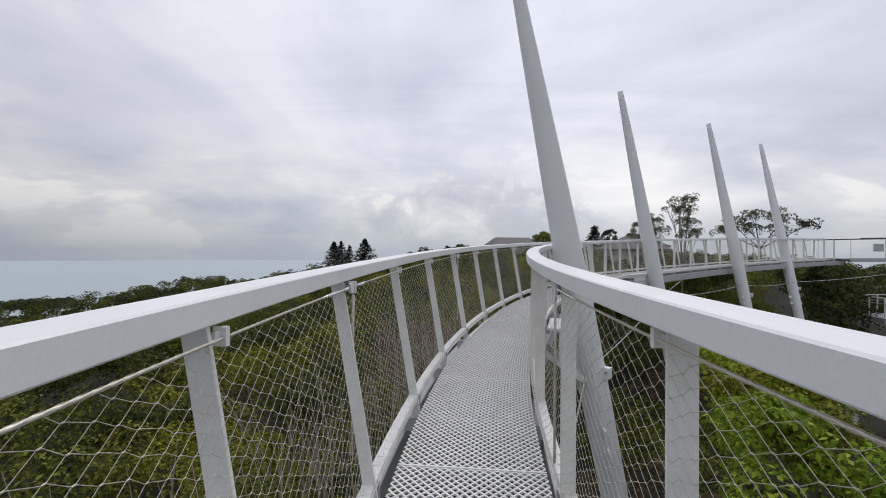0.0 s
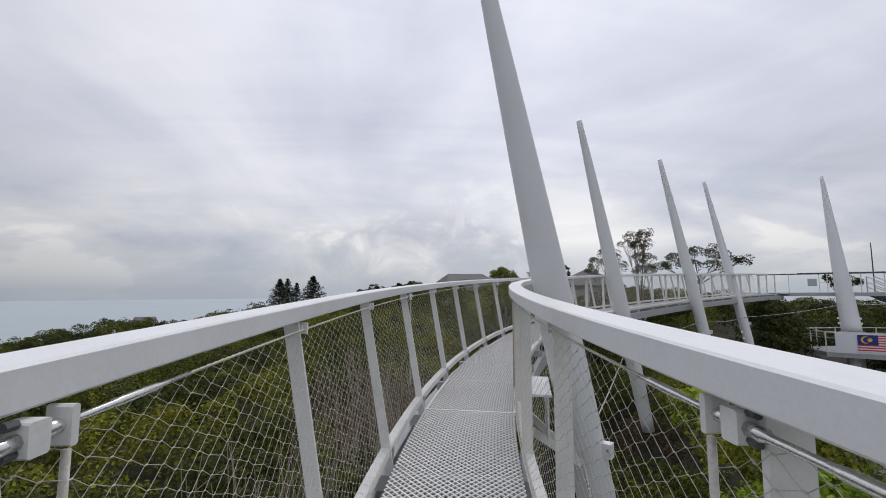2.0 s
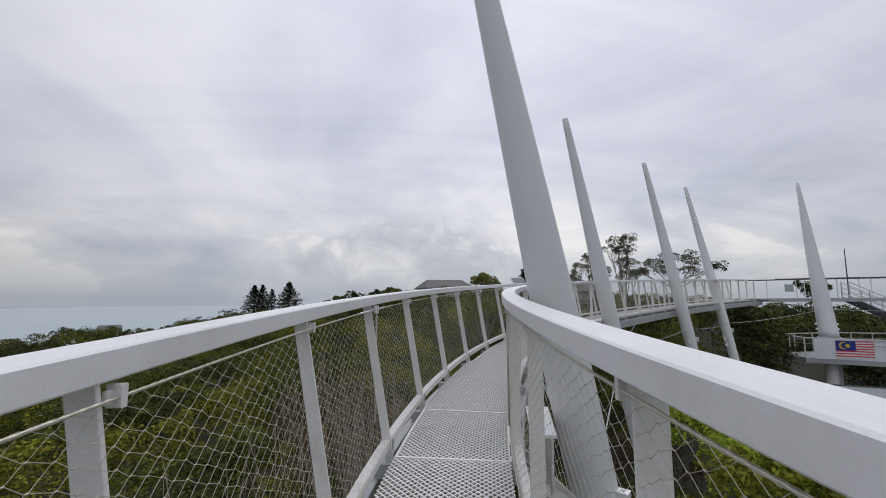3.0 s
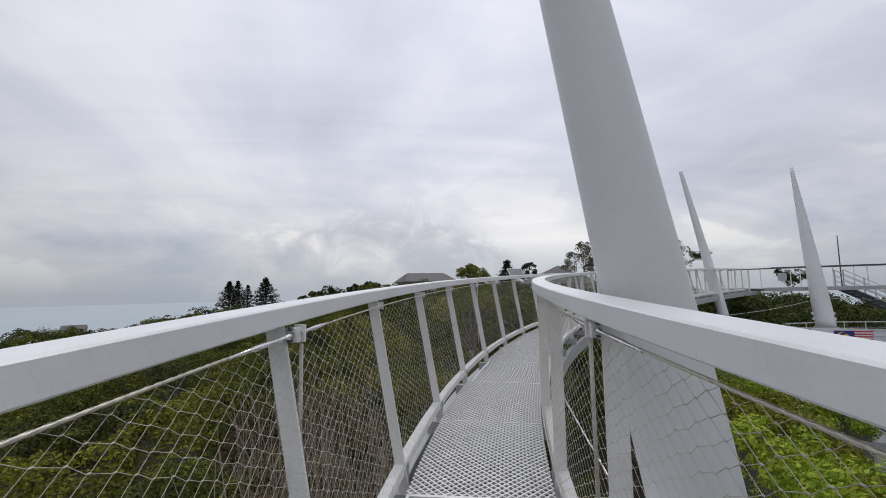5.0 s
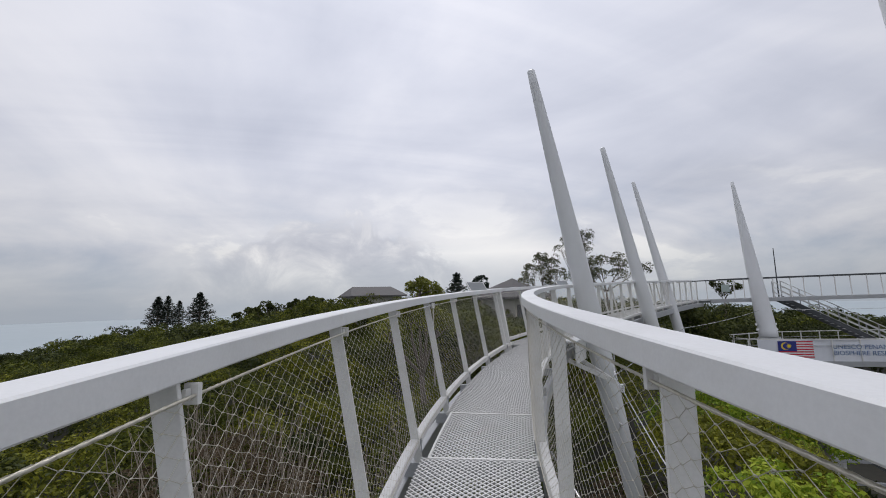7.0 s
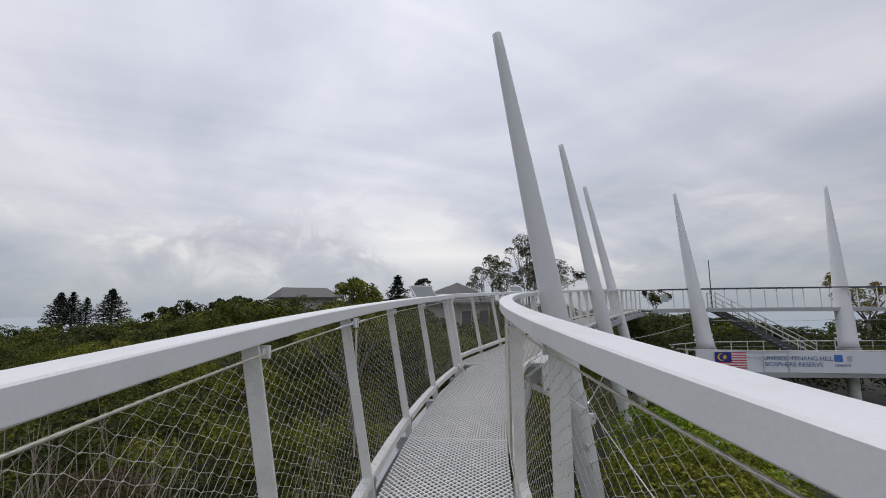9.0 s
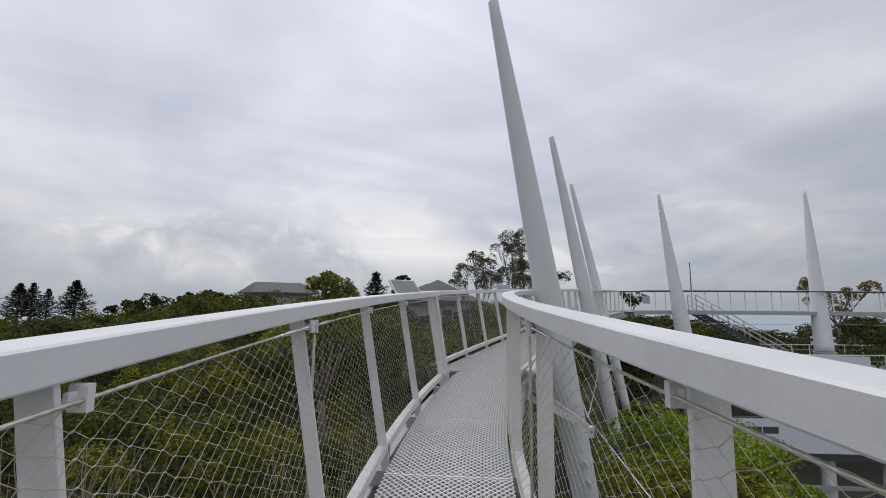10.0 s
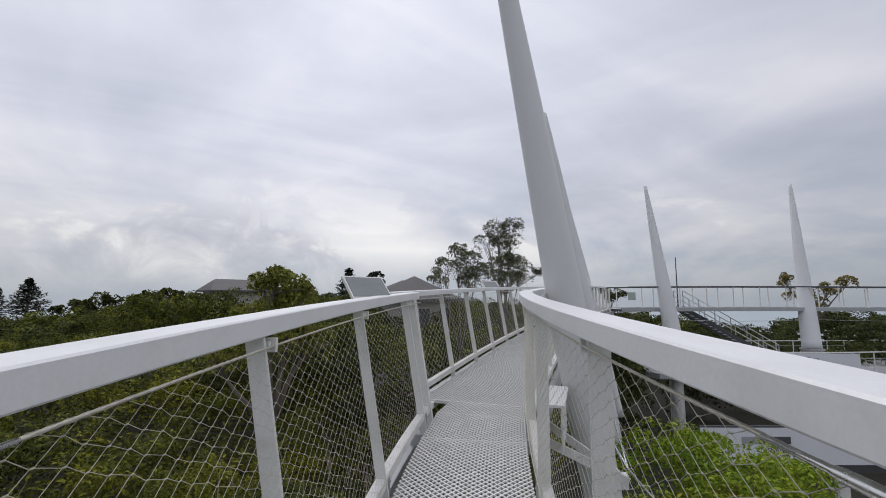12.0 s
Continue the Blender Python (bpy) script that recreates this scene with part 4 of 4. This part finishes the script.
def stems(name, label, spots, hmin, hmax):
    """Thin dry stems that rise among the shrubs."""
    pieces = []
    for x, y, z in spots:
        h = rng.uniform(hmin, hmax)
        lean = rng.normal(0, 0.22, 2)
        pts = [(x + lean[0] * f * h + math.sin(f * 7 + x) * 0.04, y + lean[1] * f * h, z + f * h) for f in (0, 0.35, 0.7, 1.0)]
        pieces.append(tube_along(pts, [0.018, 0.014, 0.010, 0.005], 4))
        for _ in range(2):
            f = rng.uniform(0.4, 0.8)
            q = (x + lean[0] * f * h, y + lean[1] * f * h, z + f * h)
            e = (q[0] + rng.normal(0, 0.25), q[1] + rng.normal(0, 0.25), q[2] + rng.uniform(0.2, 0.5))
            pieces.append(tube_along([q, ((q[0] + e[0]) / 2, (q[1] + e[1]) / 2, (q[2] + e[2]) / 2 + 0.05), e], [0.008, 0.006, 0.003], 3))
    co, fa = joined(pieces)
    tagged(new(name, mesh_from(name, co, fa, STEM)), label, "dry stems", kind="stuff")


spots = []
for _ in range(420):
    s, d = rng.uniform(2, 26), rng.uniform(1.2, 4.5)
    p = at(s, -d, 0)
    spots.append((p.x, p.y, -6.2))
for _ in range(420):
    x, y = rng.uniform(-4, 3), rng.uniform(12, 26)
    if dry_patch(x, y):
        spots.append((x, y, -6.4 + 0.06 * (y - 12)))
stems("dry_stems", "thin pale dry stems among the shrubs", spots, 1.8, 3.6)


# ---- houses ----
def hip_house(centre, w, d, z0, z1, peak, turn, label, ridge_len=0.0):
    ob = tagged(empty("house", (centre[0], centre[1], z0)), label, "house")
    c, s = math.cos(radians(turn)), math.sin(radians(turn))

    def P(a, b, z):
        return (centre[0] + a * c - b * s, centre[1] + a * s + b * c, z)

    co, fa = block(-w / 2, w / 2, -d / 2, d / 2, z0, z1)
    wall = put_under("wall", mesh_from("wall", [P(*p) for p in co], fa, PLASTER), ob)
    e = 0.5
    q = [P(-w / 2 - e, -d / 2 - e, z1), P(w / 2 + e, -d / 2 - e, z1), P(w / 2 + e, d / 2 + e, z1), P(-w / 2 - e, d / 2 + e, z1), P(-ridge_len / 2 - 0.05, 0, peak), P(ridge_len / 2 + 0.05, 0, peak)]
    put_under("roof", mesh_from("roof", q + [(p[0], p[1], p[2] - 0.15) for p in q[:4]],
                                [(0, 1, 5, 4), (1, 2, 5), (2, 3, 4, 5), (3, 0, 4), (9, 8, 7, 6), (0, 6, 7, 1), (1, 7, 8, 2), (2, 8, 9, 3), (3, 9, 6, 0)], ROOF), ob)
    for k in (-0.3, 0.3):
        co, fa = block(k * w - 0.4, k * w + 0.4, -d / 2 - 0.03, -d / 2 + 0.05, z1 - 1.6, z1 - 0.5)
        put_under("window", mesh_from("window", [P(*p) for p in co], fa, DARK), wall)


hip_house((9.6, 57, 0), 5.6, 4.6, -3, 1.0, 2.05, 8, "house with a grey hipped roof among trees", 4.6)
hip_house((14.6, 32.2, 0), 2.8, 2.8, -6, 0.35, 1.56, 20, "small pavilion with a grey pyramid roof")
hip_house((17.3, 37.5, 0), 3.0, 3.0, -6, 0.7, 1.55, 5, "small house with a grey pitched roof", 1.2)
hip_house((-139, 262, 0), 10, 8, -30, -17.6, -15.6, 25, "distant house with a dark hipped roof on the headland", 10)


# ---- lower platform inside the ring ----
PZ = -3.95
plat = tagged(empty("lower_platform", (33, 25, PZ)), "white steel lower platform with slab, columns and railings", "platform", kind="structure")
PLAT = [(28.2, 28.7), (27.7, 26.3), (31.0, 23.7), (37.0, 20.0), (44.0, 17.0), (52.0, 15.0), (53.0, 19.0), (46.0, 22.5), (39.0, 26.5), (33.0, 28.9)]
n = len(PLAT)
co = [(x, y, PZ - 0.3) for x, y in PLAT] + [(x, y, PZ) for x, y in PLAT]
put_under("slab", mesh_from("slab", co, [tuple(range(n))[::-1][::-1]] + [tuple(range(n, 2 * n))[::-1]] + [(i, (i + 1) % n, n + (i + 1) % n, n + i) for i in range(n)], GREYS), plat)
for (x0, y0), (x1, y1) in zip(PLAT, PLAT[1:] + PLAT[:1]):
    a, b = Vector((x0, y0, PZ)), Vector((x1, y1, PZ))
    bar("platform_rail", a + Vector((0, 0, 1.27)), b + Vector((0, 0, 1.27)), 0.07, 0.06, POSTW, plat)
    bar("platform_rail", a + Vector((0, 0, 0.9)), b + Vector((0, 0, 0.9)), 0.03, 0.03, GREYS, plat)
    m = max(1, round((b - a).length / 1.4))
    for k in range(m):
        p = a.lerp(b, k / m)
        bar("platform_post", p, p + Vector((0, 0, 1.26)), 0.06, 0.05, POSTW, plat)
for x, y in ((29.6, 26.3), (37.6, 22.0), (45, 19.5), (31.5, 27.5)):
    co, fa = tube_along([(x, y, -9.5), (x, y, -6), (x, y, PZ - 0.3)], 0.32, 16)
    put_under("column", mesh_from("column", co, fa, POSTW, True), plat)
for x, y, z in ((29.85, 26.45, -2.75), (37.75, 22.05, -2.75)):
    co, fa = tube_along([(x, y, PZ), (x, y, z - 0.2), (x, y, z - 0.03)], [0.7, 0.6, 0.55], 20)
    put_under("plinth", mesh_from("plinth", co, fa, CONC), plat)


def letters(body, size, mat):
    """The letters of a line of writing, each as a mesh of its own, in place."""
    cu = bpy.data.curves.new("letter", "FONT")
    cu.body, cu.size, cu.extrude = body, size, 0.004
    tmp = bpy.data.objects.new("letter", cu)
    scene.collection.objects.link(tmp)
    bpy.context.view_layer.update()
    whole = bpy.data.meshes.new_from_object(tmp.evaluated_get(bpy.context.evaluated_depsgraph_get()))
    bpy.data.objects.remove(tmp)
    bm = bmesh.new()
    bm.from_mesh(whole)
    bmesh.ops.remove_doubles(bm, verts=bm.verts, dist=1e-5)
    left, made = set(bm.verts), []
    while left:
        todo, island = [left.pop()], []
        while todo:
            v = todo.pop()
            island.append(v)
            for e in v.link_edges:
                w = e.other_vert(v)
                if w in left:
                    left.remove(w)
                    todo.append(w)
        number = {v: i for i, v in enumerate(island)}
        faces = {f for v in island for f in v.link_faces}
        made.append(mesh_from("letter", [v.co.copy() for v in island], [[number[v] for v in f.verts] for f in faces], mat))
    bm.free()
    bpy.data.meshes.remove(whole)
    return made


def paint(name, c):
    return material(name, c, 0.6, var=0.05, scale=4, fine=60, bump=0.02)


BLUE, RED, YELLOW, LETTER, FLAGW = paint("flag_blue", (0.02, 0.03, 0.22)), paint("flag_red", (0.55, 0.03, 0.05)), paint("flag_yellow", (0.75, 0.55, 0.05)), paint("letter_blue", (0.12, 0.20, 0.36)), paint("flag_white", (0.75, 0.75, 0.76))


def on_face(origin, ex, name, me, parent, x, z, lift):
    """Lays a mesh drawn in x, y onto an upright face."""
    ez = Vector((0, 0, 1))
    en = ex.cross(ez)
    m = Matrix((ex, ez, en)).transposed().to_4x4()
    ob = child(name, me, parent)
    ob.matrix_basis = Matrix.Translation(Vector(origin) - parent.location + ex * x + ez * z + en * lift) @ m
    return ob


def sheet(x0, x1, y0, y1, mat, name, thick=0.004):
    co, fa = block(x0, x1, y0, y1, 0, thick)
    return mesh_from(name, co, fa, mat)


def long_banner():
    a, b = Vector((28.01, 26.01, PZ + 0.0)), Vector((37.0, 19.75, PZ + 0.0))
    ban = tagged(empty("banner", a), "long pale banner with flag and blue lettering on the platform rail", "banner")
    ex = (b - a).normalized()
    length = (b - a).length
    rows = []
    for i in range(41):
        p = a + ex * length * i / 40 + Vector((ex.y, -ex.x, 0)) * (0.10 + 0.02 * math.sin(i * 0.9))
        rows.append([p + Vector((0, 0, 0.0)), p + Vector((0, 0, 1.24)), p + Vector((-ex.y, ex.x, 0)) * 0.006 + Vector((0, 0, 1.24)), p + Vector((-ex.y, ex.x, 0)) * 0.006])
    co, fa = sweep(rows)
    put_under("cloth", mesh_from("cloth", co, fa, BANNER), ban)
    o, L0 = a, 0.135
    # flag: striped fly, canton with crescent and star
    for k in range(14):
        on_face(o, ex, "stripe", sheet(1.05, 2.85, 0.12 + k * 0.075, 0.12 + (k + 1) * 0.075, RED if k % 2 else FLAGW, "stripe"), ban, 0, 0, L0)
    on_face(o, ex, "canton", sheet(1.05, 2.00, 0.57, 1.17, BLUE, "canton"), ban, 0, 0, L0 + 0.005)
    seg = [(math.cos(t) * 0.22, math.sin(t) * 0.22) for t in np.linspace(0.6, 2 * math.pi - 0.6, 18)]
    ins = [(0.06 + math.cos(t) * 0.18, math.sin(t) * 0.18) for t in np.linspace(2 * math.pi - 0.75, 0.75, 18)]
    on_face(o, ex, "crescent", mesh_from("crescent", [(x, y, 0) for x, y in seg + ins], [(i, i + 1, 34 - i, 35 - i) for i in range(17)], YELLOW), ban, 1.42, 0.87, L0 + 0.012)
    star = [(math.cos(k * math.pi / 14) * (0.15 if k % 2 == 0 else 0.08), math.sin(k * math.pi / 14) * (0.15 if k % 2 == 0 else 0.08), 0) for k in range(28)]
    on_face(o, ex, "star", mesh_from("star", star + [(0, 0, 0)], [(k, (k + 1) % 28, 28) for k in range(28)], YELLOW), ban, 1.62, 0.87, L0 + 0.012)
    for me in letters("UNESCO PENANG HILL", 0.36, LETTER):
        on_face(o, ex, "letter", me, ban, 3.80, 0.72, L0)
    for me in letters("BIOSPHERE RESERVE", 0.36, LETTER):
        on_face(o, ex, "letter", me, ban, 3.80, 0.36, L0)
    on_face(o, ex, "emblem", sheet(7.65, 8.1, 0.66, 1.05, paint("emblem_blue", (0.06, 0.17, 0.5)), "emblem"), ban, 0, 0, L0)
    for me in letters("unesco", 0.3, LETTER):
        on_face(o, ex, "letter", me, ban, 7.65, 0.38, L0)
    on_face(o, ex, "emblem", sheet(8.35, 8.6, 0.66, 1.0, paint("emblem_grey", (0.45, 0.5, 0.55)), "emblem"), ban, 0, 0, L0)


long_banner()

# stairs from the far walkway down to the platform
def stairs():
    top, foot = Vector((33.7, 28.1, -0.25)), Vector((39.2, 24.65, PZ))
    st = tagged(empty("staircase", foot), "straight steel staircase with railings down to the platform", "stairs")
    d = Vector((foot.x - top.x, foot.y - top.y, 0)).normalized()
    side = Vector((d.y, -d.x, 0))
    steps = 20
    for k in (-0.55, 0.55):
        bar("stringer", top + side * k, foot + side * k, 0.06, 0.28, DARK, st)
        for h in (0.45, 0.82, 1.2):
            bar("stair_rail", top + side * k + Vector((0, 0, h)), foot + side * k + Vector((0, 0, h)), 0.05, 0.05, POSTW, st)
        for j in range(7):
            p = top.lerp(foot, j / 6) + side * k
            bar("baluster", p, p + Vector((0, 0, 1.2)), 0.05, 0.05, GREYS, st)
    for j in range(steps):
        p = top.lerp(foot, (j + 0.5) / steps) + Vector((0, 0, 0.06))
        bar("tread", p - side * 0.52, p + side * 0.52, 0.27, 0.04, GREYS, st)


stairs()
pole = tagged(empty("pole", (34.85, 28.75, -0.3)), "thin dark upright pole at the stair head", "pole")
co, fa = tube_along([(34.85, 28.75, -0.3), (34.85, 28.75, 1.6), (34.85, 28.75, 3.45)], [0.05, 0.04, 0.03], 8)
put_under("shaft", mesh_from("shaft", co, fa, DARK), pole)
sign = tagged(empty("notice_board", (31.3, 30.2, -0.2)), "small pale notice on the far fence", "sign")
bar("board", (31.1, 30.3, 0.55), (31.55, 30.0, 0.55), 0.03, 0.55, PANELM, sign)


# ---- terrace with a pale sign board, lower still ----
def terrace():
    a, b = Vector((18.6, 19.8, -5.05)), Vector((24.6, 15.9, -5.05))
    te = tagged(empty("lower_terrace", a), "dark steel terrace under the ring with slab and columns", "platform", kind="structure")
    ex = (b - a).normalized()
    back = Vector((ex.y * -1, ex.x, 0))
    if back.y < 0:
        back = -back
    rows = [[p, p + back * 1.3, p + back * 1.3 - Vector((0, 0, 0.28)), p - Vector((0, 0, 0.28))] for p in (a, b + ex * 5)]
    co, fa = sweep(rows)
    put_under("slab", mesh_from("slab", co, fa, DARK), te)
    for k in range(6):
        p = a + ex * (0.6 + k * 2.2) + back * 0.4
        co, fa = tube_along([p - Vector((0, 0, 4.5)), p - Vector((0, 0, 2)), p - Vector((0, 0, 0.28))], 0.22, 14)
        put_under("column", mesh_from("column", co, fa, POSTW, True), te)
    for h in (-1.2, -2.0):
        bar("tie_beam", a + Vector((0, 0, h)) - ex, b + ex * 5 + Vector((0, 0, h)), 0.10, 0.12, GREYS, te)
    for k in range(5):
        p = a + ex * k * 2.4
        bar("brace", p + Vector((0, 0, -0.4)), p + ex * 2.2 + Vector((0, 0, -1.9)), 0.07, 0.07, DARK, te)
    bd = tagged(empty("sign_board", a), "white sign board with grey lettering on the terrace edge", "sign")
    f = -back
    rows = [[p + f * 0.05, p + f * 0.05 + Vector((0, 0, 1.2)), p + f * 0.09 + Vector((0, 0, 1.2)), p + f * 0.09] for p in (a, a + ex * 7.5)]
    co, fa = sweep(rows)
    put_under("board", mesh_from("board", co, fa, BANNER), bd)
    for k, (x0, x1, z0, z1) in enumerate(((1.35, 1.85, 0.66, 0.90), (1.92, 2.40, 0.66, 0.90), (2.45, 3.0, 0.66, 0.90))):
        on_face(a, ex, "letter_bar", sheet(x0, x1, z0, z1, GREYS if k == 0 else DARK, "letter_bar"), bd, 0, 0, 0.095)
    for me in letters("PENANG", 0.2, DARK):
        on_face(a, ex, "letter", me, bd, 2.1, 0.40, 0.095)
    bar("top_trim", a + f * 0.07 + Vector((0, 0, 1.22)), a + ex * 7.5 + f * 0.07 + Vector((0, 0, 1.22)), 0.06, 0.05, DARK, bd)


terrace()


# ---- cables from mast to mast ----
def cable(p, q, sag, name="stay_cable"):
    p, q = Vector(p), Vector(q)
    pts = [p.lerp(q, f) - Vector((0, 0, sag * 4 * f * (1 - f))) for f in np.linspace(0, 1, 14)]
    co, fa = tube_along(pts, 0.013, 6)
    tagged(new(name, mesh_from(name, co, fa, STEEL, True)), "taut steel stay cable between masts", "cable")


MP = [at(7.2, 2.15, -0.7), at(18.62, 2.45, -0.7), Vector((14.72, 20.7, -1.5)), Vector((20.85, 24.8, -1.6)), Vector((30.1, 26.8, -0.9)), Vector((38.25, 22.2, -0.9)), Vector((50, 16, -0.9))]
for p, q in zip(MP[:-1], MP[1:]):
    cable(p, q, 0.12)
for s0, m in ((7.2, MP[0]), (18.6, MP[1])):
    for k in ((-1, 1) if s0 < 10 else (1,)):
        cable(m, at(s0 + 4.5 * k, 1.52, -0.2), 0.03, "stay_cable")
    arm = tagged(empty("outrigger", at(s0, 1.6, -0.2)), "white steel outrigger frame between mast and walkway", "bracket")
    for k in (-0.30, 0.30):
        bar("strut", at(s0 + k, 1.50, -0.36), m - Vector((0, 0, 0.15)), 0.03, 0.10, POSTW, arm)
    bar("shelf", at(s0 - 0.55, 1.66, 0.10), at(s0 + 0.40, 1.66, 0.10), 0.24, 0.03, WHITE, arm)
    for h in (-0.05, -0.30):
        bar("panel", at(s0 - 0.50, 1.74, h), at(s0 + 0.38, 1.74, h), 0.02, 0.225, POSTW, arm)
        bar("panel_seam", at(s0 - 0.50, 1.725, h - 0.125), at(s0 + 0.38, 1.725, h - 0.125), 0.012, 0.018, GREYS, arm)


# ---- slanted information panels on the outer fence ----
PANEL_GLASS = material("panel_glass", (0.24, 0.255, 0.26), 0.18, var=0.1, scale=3, fine=40, bump=0.0)


def info_panel(s, u, h, w, d):
    sgn = tagged(empty("information_panel", at(s, u, h - 0.3)), "slanted glass information panel in a white frame", "sign")
    t, i = along(s), inward(s)
    g = (t * -0.62 + i * 0.78).normalized()
    up = (g * -0.70 + Vector((0, 0, 0.71))).normalized()
    t = Vector((0, 0, 1)).cross(g)
    nn = t.cross(up)
    c = at(s, u, h)
    for name, ww, dd, th, lift, mat in (("panel_frame", w, d, 0.03, 0.0, POSTW), ("panel_face", w - 0.04, d - 0.04, 0.008, 0.018, PANEL_GLASS)):
        rows = [[c + t * a * ww / 2 + up * b * dd / 2 + nn * (lift * (1 if nn.z > 0 else -1) + e * th / 2) for b, e in ((-1, -1), (1, -1), (1, 1), (-1, 1))] for a in (-1, 1)]
        co, fa = sweep(rows)
        holder = put_under(name, mesh_from(name, co, fa, mat), sgn if name == "panel_frame" else holder)
    for a in (-0.3, 0.3):
        bar("arm", c + t * a * w - Vector((0, 0, 0.02)), at(s, u + 0.06, h - 0.14) + t * a * w, 0.04, 0.04, POSTW, sgn)


info_panel(16.7, -0.20, 1.47, 0.46, 0.30)
info_panel(24.6, BAY - 0.22, 1.44, 0.5, 0.34)
